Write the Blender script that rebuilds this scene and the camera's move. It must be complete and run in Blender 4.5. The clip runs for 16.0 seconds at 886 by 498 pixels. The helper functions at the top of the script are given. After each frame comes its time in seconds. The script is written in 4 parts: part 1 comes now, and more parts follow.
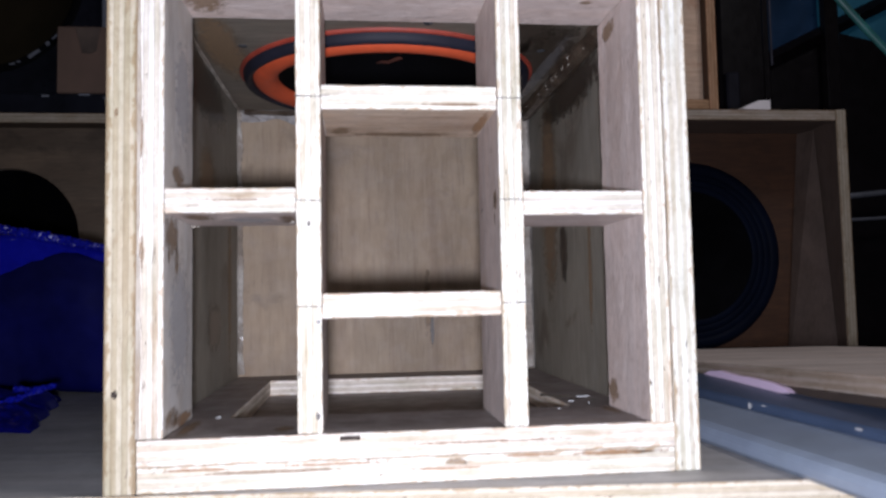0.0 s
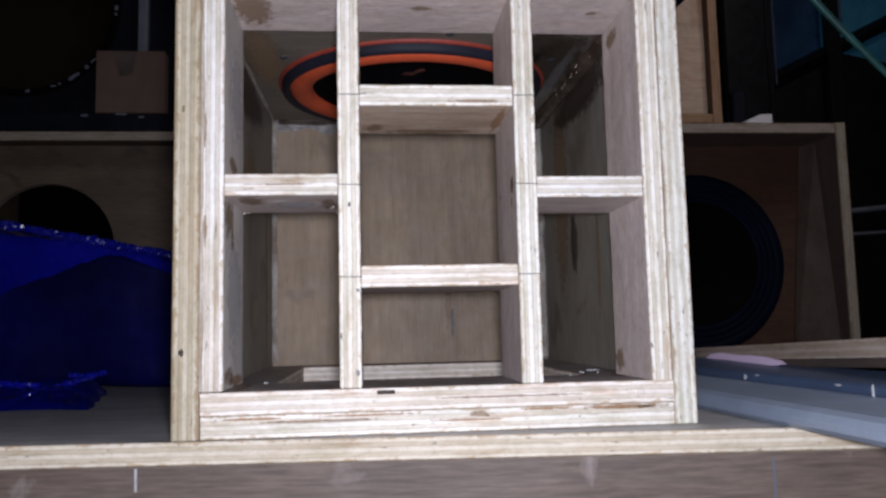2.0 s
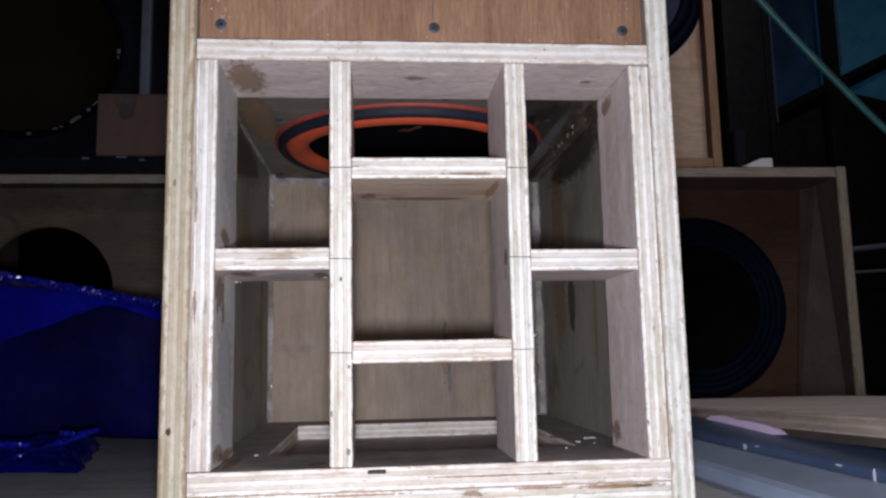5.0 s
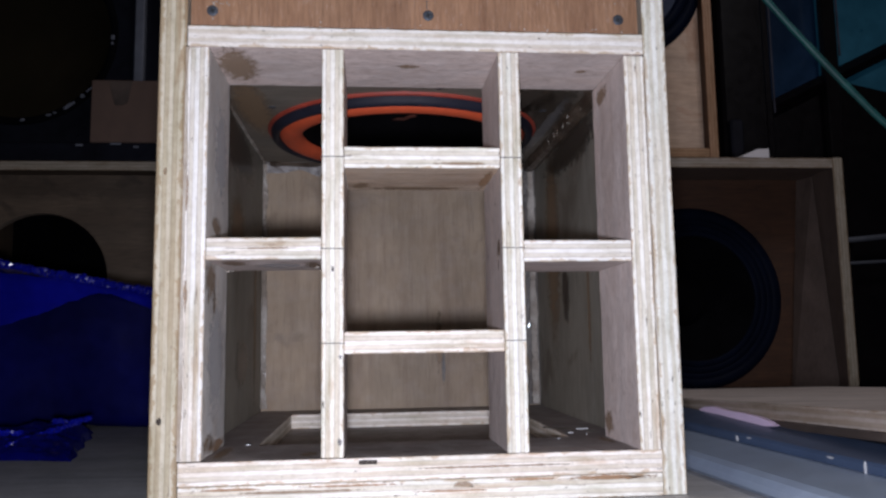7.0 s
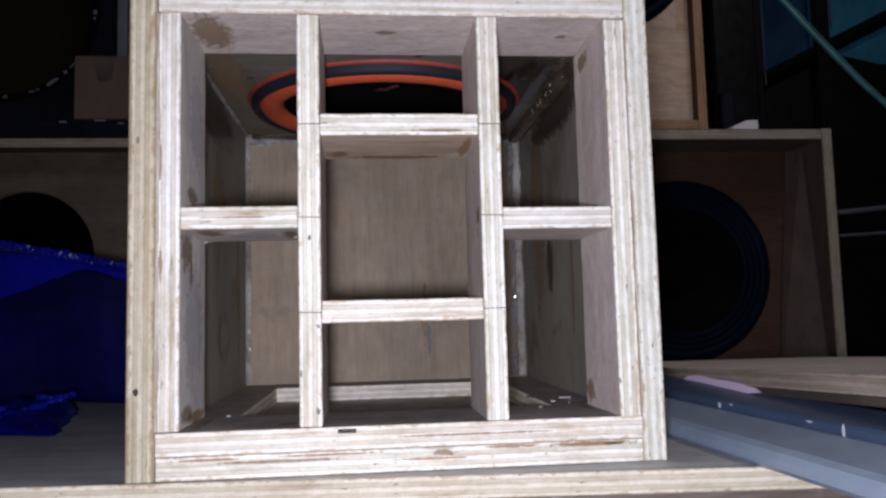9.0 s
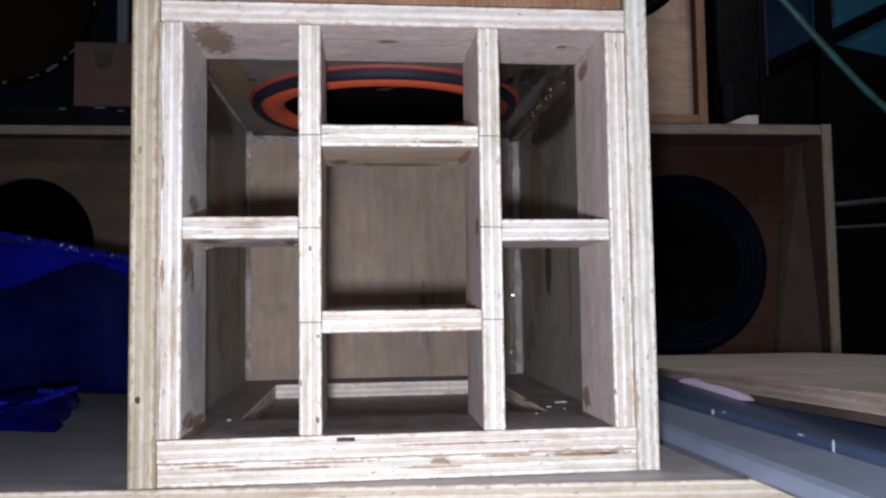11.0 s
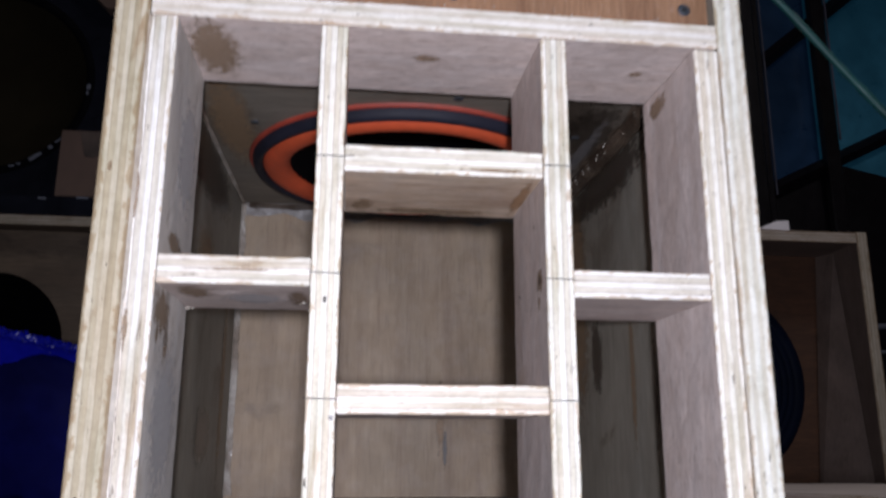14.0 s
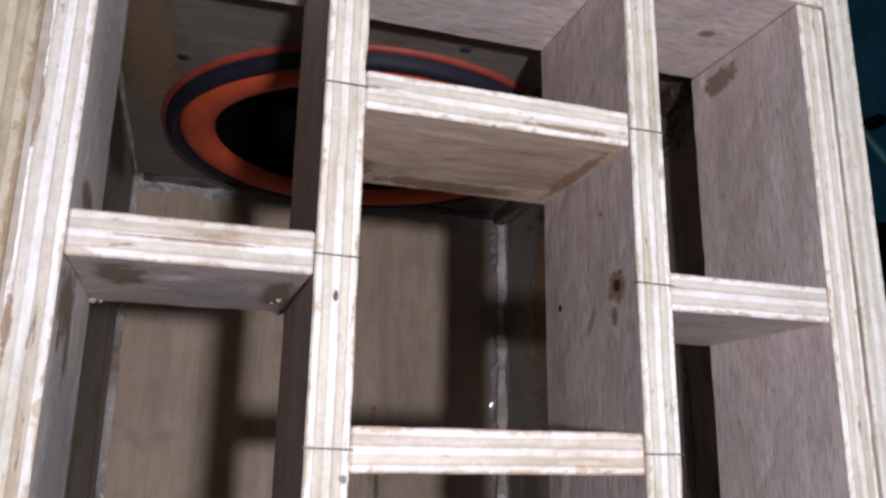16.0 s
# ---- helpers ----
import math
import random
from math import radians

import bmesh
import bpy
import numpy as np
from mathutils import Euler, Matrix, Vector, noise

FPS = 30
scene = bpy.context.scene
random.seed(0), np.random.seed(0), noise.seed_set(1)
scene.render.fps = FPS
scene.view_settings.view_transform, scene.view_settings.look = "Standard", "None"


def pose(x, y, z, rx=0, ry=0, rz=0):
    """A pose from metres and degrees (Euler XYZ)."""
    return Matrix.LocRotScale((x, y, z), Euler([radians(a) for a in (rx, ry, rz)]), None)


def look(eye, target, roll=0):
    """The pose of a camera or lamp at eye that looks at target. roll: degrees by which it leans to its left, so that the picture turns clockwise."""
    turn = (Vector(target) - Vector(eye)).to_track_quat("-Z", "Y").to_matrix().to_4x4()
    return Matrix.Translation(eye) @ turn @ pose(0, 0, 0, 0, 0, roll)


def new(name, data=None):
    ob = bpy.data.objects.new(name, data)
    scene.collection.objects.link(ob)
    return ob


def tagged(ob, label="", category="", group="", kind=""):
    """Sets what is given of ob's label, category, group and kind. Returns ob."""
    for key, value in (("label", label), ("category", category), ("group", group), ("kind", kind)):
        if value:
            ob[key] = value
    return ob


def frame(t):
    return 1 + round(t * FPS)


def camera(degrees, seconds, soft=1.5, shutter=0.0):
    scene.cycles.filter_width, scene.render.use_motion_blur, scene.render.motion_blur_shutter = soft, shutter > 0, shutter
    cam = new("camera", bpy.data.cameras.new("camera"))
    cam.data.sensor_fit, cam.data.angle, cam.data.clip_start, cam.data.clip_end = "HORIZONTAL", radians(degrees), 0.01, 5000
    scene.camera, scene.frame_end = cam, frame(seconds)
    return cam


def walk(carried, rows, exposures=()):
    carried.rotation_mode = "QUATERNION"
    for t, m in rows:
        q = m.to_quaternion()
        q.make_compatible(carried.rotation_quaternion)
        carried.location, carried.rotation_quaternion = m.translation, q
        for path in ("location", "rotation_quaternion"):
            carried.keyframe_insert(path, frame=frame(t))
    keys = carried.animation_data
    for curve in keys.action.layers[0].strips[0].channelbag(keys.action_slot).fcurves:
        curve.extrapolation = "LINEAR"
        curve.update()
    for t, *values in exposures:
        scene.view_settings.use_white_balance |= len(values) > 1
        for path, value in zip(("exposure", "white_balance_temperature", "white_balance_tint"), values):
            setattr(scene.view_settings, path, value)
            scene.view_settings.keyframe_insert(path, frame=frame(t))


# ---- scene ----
cam = camera(59.0, 16.0, soft=2.5, shutter=0.5)
PATH = [
    (0, (-0.04, -0.569, 0.124), (0.178, 1.415, 0.255), -1.1),
    (0.5, (-0.044, -0.586, 0.056), (0.147, 1.389, 0.31), -1.8),
    (1, (-0.05, -0.626, 0.058), (0.15, 1.347, 0.319), -1.4),
    (1.5, (-0.057, -0.644, 0.073), (0.125, 1.328, 0.352), -1.1),
    (2, (-0.058, -0.643, 0.078), (0.128, 1.339, 0.279), -1.3),
    (2.5, (-0.056, -0.647, 0.091), (0.133, 1.337, 0.261), -1.7),
    (3, (-0.055, -0.634, 0.101), (0.13, 1.348, 0.295), -1.5),
    (3.5, (-0.053, -0.624, 0.102), (0.157, 1.355, 0.3), -1.6),
    (4, (-0.048, -0.63, 0.111), (0.167, 1.344, 0.355), -1.5),
    (4.5, (-0.048, -0.641, 0.117), (0.129, 1.333, 0.384), -1.2),
    (7, (-0.044, -0.638, 0.121), (0.141, 1.339, 0.357), -0.9),
    (7.5, (-0.04, -0.636, 0.12), (0.152, 1.343, 0.339), -1.1),
    (8, (-0.036, -0.633, 0.114), (0.169, 1.348, 0.305), -1.3),
    (8.5, (-0.03, -0.632, 0.111), (0.167, 1.35, 0.294), -1.5),
    (11, (-0.031, -0.641, 0.138), (0.17, 1.345, 0.268), -0.8),
    (11.5, (-0.028, -0.642, 0.151), (0.157, 1.346, 0.256), -0.9),
    (12, (-0.031, -0.638, 0.172), (0.156, 1.35, 0.29), -0.6),
    (12.5, (-0.033, -0.626, 0.175), (0.184, 1.346, 0.427), -0.4),
    (13, (-0.042, -0.577, 0.149), (0.197, 1.358, 0.592), 0.4),
    (13.5, (-0.046, -0.533, 0.125), (0.17, 1.389, 0.634), -0.6),
    (14, (-0.059, -0.479, 0.1), (0.173, 1.453, 0.565), 0.2),
    (14.5, (-0.091, -0.394, 0.091), (0.284, 1.527, 0.501), 0.2),
    (15, (-0.122, -0.331, 0.088), (0.416, 1.538, 0.553), 1.5),
    (15.5, (-0.131, -0.312, 0.1), (0.455, 1.536, 0.59), 1.4),
    (16, (-0.129, -0.308, 0.121), (0.467, 1.534, 0.623), 0.9),
]
walk(cam, [(t, look(eye, target, roll)) for t, eye, target, roll in PATH],
     exposures=[(0, 0.32, 6500, 10), (0.5, -0.13, 6500, 10), (1, -0.27, 6450, 8), (2, -0.19, 6500, 10), (4.5, -0.1, 6500, 10), (8, -0.14, 6450, 10), (11, -0.05, 6450, 10), (12, 0.08, 6500, 10),
                (13, 0.12, 6450, 10), (13.5, -0.02, 6500, 10), (14.5, 0.1, 6550, 10), (15.2, -0.05, 6750, 12), (16, -0.15, 6750, 12)])

# ---- light ----
world = bpy.data.worlds.new("room_dusk")
world.use_nodes = True
scene.world = world
wbg = world.node_tree.nodes["Background"]
wbg.inputs[0].default_value = (0.55, 0.62, 0.9, 1)
wbg.inputs[1].default_value = 0.0018

torch = bpy.data.lights.new("hand_torch", "SPOT")
torch.energy = 26
torch.color = (0.895, 0.92, 1.10)
torch.shadow_soft_size = 0.020
torch.spot_size, torch.spot_blend = radians(165), 0.35
torch_ob = new("hand_torch", torch)
torch_ob.matrix_world = look((-0.048, -0.640, 0.090), (0.05, 0.6, 0.22))


# Unseen area lamp, added to stand for dim ambient light from above.
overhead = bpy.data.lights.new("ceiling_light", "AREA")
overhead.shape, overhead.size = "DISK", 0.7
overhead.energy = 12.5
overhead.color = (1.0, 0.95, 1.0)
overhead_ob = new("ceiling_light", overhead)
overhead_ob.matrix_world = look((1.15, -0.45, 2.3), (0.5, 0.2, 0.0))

# ---- materials ----
def material(name):
    m = bpy.data.materials.new(name)
    m.use_nodes = True
    nt = m.node_tree
    return m, nt, nt.nodes["Principled BSDF"]


def node(nt, kind, **values):
    n = nt.nodes.new(kind)
    for k, v in values.items():
        if k in n.inputs:
            n.inputs[k].default_value = v
    return n


def coords(nt, scale):
    tc = nt.nodes.new("ShaderNodeTexCoord")
    mp = nt.nodes.new("ShaderNodeMapping")
    mp.inputs["Scale"].default_value = scale
    oi = nt.nodes.new("ShaderNodeObjectInfo")
    add = nt.nodes.new("ShaderNodeVectorMath")
    add.operation = "MULTIPLY_ADD"
    nt.links.new(tc.outputs["Object"], mp.inputs["Vector"])
    nt.links.new(oi.outputs["Random"], add.inputs[0])
    add.inputs[1].default_value = (37.0, 23.0, 51.0)
    nt.links.new(mp.outputs[0], add.inputs[2])
    return add.outputs[0]


def noise_at(nt, scale, detail=4.0, rough=0.6, distortion=0.0):
    n = node(nt, "ShaderNodeTexNoise", Scale=1.0, Detail=detail, Roughness=rough, Distortion=distortion)
    nt.links.new(coords(nt, scale), n.inputs["Vector"])
    return n.outputs["Fac"]


def ramp(nt, fac, stops):
    r = nt.nodes.new("ShaderNodeValToRGB")
    e = r.color_ramp.elements
    while len(e) < len(stops):
        e.new(0.5)
    for el, (p, c) in zip(e, stops):
        el.position, el.color = p, (*c, 1) if len(c) == 3 else c
    nt.links.new(fac, r.inputs["Fac"])
    return r.outputs["Color"]


def mix(nt, mode, fac, a, b):
    m = nt.nodes.new("ShaderNodeMix")
    m.data_type, m.blend_type = "RGBA", mode
    for sock, v in ((m.inputs[0], fac), (m.inputs[6], a), (m.inputs[7], b)):
        if isinstance(v, (int, float)):
            sock.default_value = v
        elif isinstance(v, tuple):
            sock.default_value = (*v, 1)
        else:
            nt.links.new(v, sock)
    return m.outputs[2]


def bump(nt, bsdf, fac, strength, distance):
    b = node(nt, "ShaderNodeBump", Strength=strength, Distance=distance)
    nt.links.new(fac, b.inputs["Height"])
    nt.links.new(b.outputs[0], bsdf.inputs["Normal"])


def g(v):
    return (v, v, v)


def veneer(name, light, dark, stain=(0.25, 0.2, 0.15), stain_at=0.62, grain=(14, 260, 40), rough=0.6, dusty=0.0, pore=0.0, streak=0.0):
    """Sanded plywood face: long grain along local x, short open pores, blotches and glue stains."""
    m, nt, b = material(name)
    fine = noise_at(nt, (grain[0] * 3.2, grain[1] * 2.6, 60), 4, 0.6, 0.15)
    wide = noise_at(nt, (grain[0] * 0.28, grain[1] * 0.22, 9), 3, 0.5, 0.4)
    patch = noise_at(nt, (16, 22, 18), 5, 0.62, 0.3)
    col = ramp(nt, fine, [(0.25, dark), (0.72, light)])
    soft = 0.5 if pore else 1.0
    col = mix(nt, "MULTIPLY", 0.6 * soft, col, ramp(nt, wide, [(0.34, g(0.78)), (0.66, g(1.06))]))
    col = mix(nt, "MULTIPLY", 0.7 * soft, col, ramp(nt, patch, [(0.3, g(0.74)), (0.65, g(1.06))]))
    if pore:
        short = noise_at(nt, (110, 820, 820), 3, 0.6, 0.2)
        col = mix(nt, "MULTIPLY", pore, col, ramp(nt, short, [(0.34, (0.42, 0.36, 0.32)), (0.46, g(1.0))]))
        pale = noise_at(nt, (120, 620, 620), 3, 0.6, 0.3)
        col = mix(nt, "SCREEN", ramp(nt, pale, [(0.58, g(0.0)), (0.68, g(0.4 * pore))]), col, g(0.55))
        clump = noise_at(nt, (26, 90, 90), 4, 0.65, 0.4)
        col = mix(nt, "MULTIPLY", 0.8 * pore, col, ramp(nt, clump, [(0.36, (0.86, 0.80, 0.76)), (0.56, g(1.0))]))
    else:
        pores = noise_at(nt, (grain[0] * 4.5, grain[1] * 6.0 if grain[1] > 150 else grain[1] * 12.0, 60), 3, 0.55)
        col = mix(nt, "MULTIPLY", 0.8 if grain[1] > 150 else 0.3, col, ramp(nt, pores, [(0.33, g(0.62)), (0.44, g(1.0))]))
    if streak:
        band = noise_at(nt, (1.6, 34, 5), 4, 0.62, 0.5)
        col = mix(nt, "MULTIPLY", streak, col, ramp(nt, band, [(0.36, (0.56, 0.42, 0.36)), (0.5, (0.92, 0.86, 0.82)), (0.64, (1.12, 1.1, 1.06))]))
        dash = noise_at(nt, (18, 420, 30), 3, 0.6, 0.2)
        col = mix(nt, "MULTIPLY", streak, col, ramp(nt, dash, [(0.33, g(0.55)), (0.45, g(1.0))]))
    flow = noise_at(nt, (2.2, grain[1] * 0.09, 5), 2, 0.5, 0.6)
    col = mix(nt, "MULTIPLY", 0.6, col, ramp(nt, flow, [(0.42, (0.86, 0.82, 0.78)), (0.5, g(1.0)), (0.58, (1.08, 1.04, 1.0))]))
    blot = noise_at(nt, (9, 9, 9), 5, 0.62, 0.6)
    col = mix(nt, "MIX", ramp(nt, blot, [(stain_at, g(0.0)), (stain_at + 0.09, g(0.7))]), col, stain)
    if dusty:
        dust = noise_at(nt, (38, 30, 30), 6, 0.7)
        col = mix(nt, "MIX", ramp(nt, dust, [(0.45, g(0.0)), (0.7, g(dusty))]), col, (0.62, 0.6, 0.6))
    nt.links.new(col, b.inputs["Base Color"])
    b.inputs["Roughness"].default_value = rough
    bump(nt, b, fine, 0.3, 0.0004)
    return m


def ply_edge(name, pale, brown, dirt=0.5, thick=0.018, contrast=1.0):
    """Sawn plywood edge: glued layers across local z, streaks, dirt and small voids."""
    m, nt, b = material(name)
    tc = nt.nodes.new("ShaderNodeTexCoord")
    sep = nt.nodes.new("ShaderNodeSeparateXYZ")
    nt.links.new(tc.outputs["Object"], sep.inputs[0])
    wob = noise_at(nt, (30, 30, 60), 5, 0.65)
    ma = nt.nodes.new("ShaderNodeMath")
    ma.operation = "MULTIPLY_ADD"
    nt.links.new(sep.outputs["Z"], ma.inputs[0])
    ma.inputs[1].default_value, ma.inputs[2].default_value = 1.0 / thick, 0.5 - 0.06
    ad = nt.nodes.new("ShaderNodeMath")
    ad.operation = "MULTIPLY_ADD"
    nt.links.new(wob, ad.inputs[0])
    ad.inputs[1].default_value = 0.12
    nt.links.new(ma.outputs[0], ad.inputs[2])
    mid = tuple(p * (1 - 0.45 * contrast) + q * 0.45 * contrast for p, q in zip(pale, brown))
    low = tuple(p * (1 - 0.58 * contrast) + q * 0.58 * contrast for p, q in zip(pale, brown))
    core = tuple(0.80 * p * k for p, k in zip(pale, (1.0, 0.955, 0.865)))
    layers = ramp(nt, ad.outputs[0], [(0.0, mid), (0.03, pale), (0.165, pale), (0.185, low), (0.205, low), (0.23, core), (0.36, core), (0.385, mid), (0.42, pale),
                                      (0.57, pale), (0.59, low), (0.61, low), (0.64, core), (0.77, core), (0.795, low), (0.83, pale), (0.96, pale), (1.0, mid)])
    fade = noise_at(nt, (20, 20, 130), 5, 0.65, 0.4)
    layers = mix(nt, "MIX", ramp(nt, fade, [(0.52, g(0.0)), (0.74, g(0.4))]), layers, tuple(0.93 * p + 0.05 * q for p, q in zip(pale, brown)))
    streak = noise_at(nt, (12, 12, 330), 4, 0.6)
    col = mix(nt, "MULTIPLY", 0.32, layers, ramp(nt, streak, [(0.3, g(0.68)), (0.6, g(1.05))]))
    fibre = noise_at(nt, (500, 500, 500), 3, 0.6)
    col = mix(nt, "MULTIPLY", 0.35, col, ramp(nt, fibre, [(0.3, g(0.7)), (0.65, g(1.0))]))
    green = noise_at(nt, (15, 15, 90), 3, 0.55)
    col = mix(nt, "MULTIPLY", ramp(nt, green, [(0.5, g(0.0)), (0.68, g(0.8))]), col, (0.74, 0.74, 0.66))
    info = nt.nodes.new("ShaderNodeObjectInfo")
    tint = ramp(nt, info.outputs["Random"], [(0.0, (1, 1, 1)), (0.25, (1.0, 0.96, 0.87)), (0.5, (0.92, 0.97, 1.0)), (0.75, (1.0, 0.92, 0.87)), (1.0, (0.95, 0.97, 0.86))])
    col = mix(nt, "MULTIPLY", 0.7, col, tint)
    grime = noise_at(nt, (60, 60, 260), 7, 0.78, 0.4)
    col = mix(nt, "MULTIPLY", ramp(nt, grime, [(0.56, g(0.0)), (0.68, g(0.45))]), col, (0.66, 0.58, 0.48))
    smear = noise_at(nt, (13, 13, 45), 5, 0.65, 0.5)
    col = mix(nt, "MULTIPLY", ramp(nt, smear, [(0.5, g(0.0)), (0.72, g(0.35))]), col, (0.80, 0.74, 0.64))
    tan = noise_at(nt, (7, 7, 60), 3, 0.5)
    col = mix(nt, "MULTIPLY", ramp(nt, tan, [(0.52, g(0.0)), (0.66, g(0.5))]), col, (0.82, 0.73, 0.63))
    blot = noise_at(nt, (24, 24, 110), 6, 0.7, 0.6)
    col = mix(nt, "MIX", ramp(nt, blot, [(0.60, g(0.0)), (0.76, g(dirt * 0.7))]), col, brown)
    mottle = noise_at(nt, (120, 120, 150), 5, 0.7, 0.3)
    col = mix(nt, "MULTIPLY", 0.4, col, ramp(nt, mottle, [(0.36, (0.74, 0.69, 0.63)), (0.56, g(1.02))]))
    away = nt.nodes.new("ShaderNodeMath")
    away.operation = "ABSOLUTE"
    nt.links.new(sep.outputs["Z"], away.inputs[0])
    torn = nt.nodes.new("ShaderNodeMath")
    torn.operation = "MULTIPLY_ADD"
    nt.links.new(away.outputs[0], torn.inputs[0])
    torn.inputs[1].default_value = 1.0 / thick
    ragged = noise_at(nt, (70, 70, 90), 6, 0.72, 0.5)
    nt.links.new(ragged, torn.inputs[2])
    col = mix(nt, "MULTIPLY", ramp(nt, torn.outputs[0], [(0.95, g(0.0)), (1.08, g(0.7))]), col, (0.66, 0.52, 0.37))
    rust = noise_at(nt, (11, 11, 70), 5, 0.66, 0.5)
    col = mix(nt, "MULTIPLY", ramp(nt, rust, [(0.58, g(0.0)), (0.67, g(0.6))]), col, (0.72, 0.56, 0.42))
    chip = noise_at(nt, (55, 55, 300), 5, 0.7, 0.4)
    col = mix(nt, "MIX", ramp(nt, chip, [(0.645, g(0.0)), (0.68, g(0.75))]), col, (0.15, 0.11, 0.08))
    void = noise_at(nt, (90, 90, 380), 3, 0.5)
    col = mix(nt, "MIX", ramp(nt, void, [(0.70, g(0.0)), (0.75, g(0.85))]), col, (0.06, 0.045, 0.03))
    nt.links.new(col, b.inputs["Base Color"])
    b.inputs["Roughness"].default_value = 0.62
    bump(nt, b, fibre, 0.4, 0.0005)
    return m


def plain(name, col, rough, metal=0.0, vary=0.25, scale=40.0, relief=0.15, coat=0.0, col2=None, depth=0.0008, spec=0.5):
    m, nt, b = material(name)
    b.inputs["Specular IOR Level"].default_value = spec
    n = noise_at(nt, (scale, scale, scale), 5, 0.6)
    big = noise_at(nt, (scale * 0.13,) * 3, 3, 0.5, 0.5)
    c2 = col2 or tuple(c * (1 - vary) for c in col)
    c = mix(nt, "MIX", ramp(nt, big, [(0.35, g(0)), (0.65, g(1))]), col, c2)
    c = mix(nt, "MULTIPLY", 0.6, c, ramp(nt, n, [(0.3, g(1 - vary)), (0.7, g(1.0))]))
    nt.links.new(c, b.inputs["Base Color"])
    rr = nt.nodes.new("ShaderNodeMapRange")
    rr.inputs[3].default_value, rr.inputs[4].default_value = max(0.03, rough - 0.1), min(1, rough + 0.12)
    nt.links.new(n, rr.inputs[0])
    nt.links.new(rr.outputs[0], b.inputs["Roughness"])
    b.inputs["Metallic"].default_value = metal
    b.inputs["Coat Weight"].default_value = coat
    if relief:
        bump(nt, b, n, relief, depth)
    return m


EDGE = ply_edge("pale_ply_edge", (0.92, 0.897, 0.84), (0.34, 0.26, 0.19), 0.55)
# Yellowish wood, with the light's falloff on this side put into the colour.
EDGE_YELLOW_DIMMED = ply_edge("yellowish_dimmed_ply_edge", (0.605, 0.553, 0.42), (0.27, 0.205, 0.115), 0.65)
EDGE_PALE = ply_edge("dusty_ply_edge", (0.87, 0.85, 0.83), (0.36, 0.29, 0.24), 0.3, contrast=0.55)
EDGE_TABLE = ply_edge("cream_ply_edge", (0.77, 0.715, 0.605), (0.34, 0.26, 0.17), 0.5)
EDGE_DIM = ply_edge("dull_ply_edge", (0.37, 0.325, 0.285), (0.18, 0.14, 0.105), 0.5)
FACE = veneer("pinkish_ply_face", (0.80, 0.70, 0.65), (0.51, 0.42, 0.38), (0.47, 0.35, 0.27), 0.62, grain=(26, 260, 40), dusty=0.12, pore=0.6)
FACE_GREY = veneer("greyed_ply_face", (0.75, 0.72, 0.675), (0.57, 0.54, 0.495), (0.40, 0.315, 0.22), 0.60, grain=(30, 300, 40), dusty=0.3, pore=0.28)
PANEL_DARK = veneer("dark_brown_ply", (0.21, 0.185, 0.15), (0.135, 0.115, 0.09), (0.09, 0.07, 0.05), 0.56, grain=(10, 80, 30))
FACE_WARM = veneer("brownish_ply_face", (0.74, 0.61, 0.475), (0.52, 0.39, 0.275), (0.30, 0.2, 0.13), 0.54, grain=(26, 240, 40), dusty=0.15, pore=0.5, streak=0.75)
BACK = veneer("brown_ply_back", (0.372, 0.287, 0.194), (0.298, 0.221, 0.143), (0.2, 0.145, 0.095), 0.58, grain=(7, 42, 30), dusty=0.08, streak=0.32)
INNER = veneer("olive_grey_ply_side", (0.285, 0.268, 0.222), (0.195, 0.18, 0.146), (0.11, 0.085, 0.06), 0.56, grain=(10, 80, 30))
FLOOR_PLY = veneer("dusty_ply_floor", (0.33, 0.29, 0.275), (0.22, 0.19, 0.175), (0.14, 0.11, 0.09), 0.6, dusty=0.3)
BAFFLE = veneer("orange_brown_ply", (0.355, 0.207, 0.120), (0.212, 0.114, 0.063), (0.40, 0.27, 0.185), 0.64, grain=(9, 110, 30), rough=0.5, pore=0.3, streak=0.35)
# Red-brown wood with the shade of the cabinet recess put into the colour.
WARM_SHADED = veneer("red_brown_ply_shaded", (0.085, 0.036, 0.016), (0.042, 0.018, 0.008), (0.02, 0.012, 0.008), 0.6, grain=(8, 80, 30))
TAN = veneer("tan_ply", (0.66, 0.48, 0.35), (0.48, 0.335, 0.235), (0.40, 0.22, 0.13), 0.58, grain=(8, 80, 30))
# Inner wood at about half tone: the far cabinet's dimness is in the colour.
DIMWOOD = veneer("brown_ply_dimmed", (0.13, 0.092, 0.06), (0.08, 0.056, 0.036), (0.045, 0.031, 0.02), 0.54, grain=(8, 80, 30))
ORANGE_EDGE = ply_edge("orange_brown_edge", (0.42, 0.25, 0.15), (0.22, 0.11, 0.06), 0.5)
BOARD_TOP = veneer("greyed_board_face", (0.86, 0.77, 0.72), (0.70, 0.61, 0.57), (0.5, 0.42, 0.37), 0.64, grain=(8, 80, 30), dusty=0.2)
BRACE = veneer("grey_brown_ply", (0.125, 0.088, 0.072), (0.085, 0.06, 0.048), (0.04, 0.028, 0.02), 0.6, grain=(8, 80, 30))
DARK_BROWN = plain("dark_brown_matte", (0.10, 0.07, 0.055), 0.7, vary=0.5, scale=60, relief=0.3)
GREYTOP = veneer("weathered_ply_top", (0.50, 0.495, 0.49), (0.38, 0.375, 0.37), (0.26, 0.24, 0.23), 0.62, dusty=0.3)
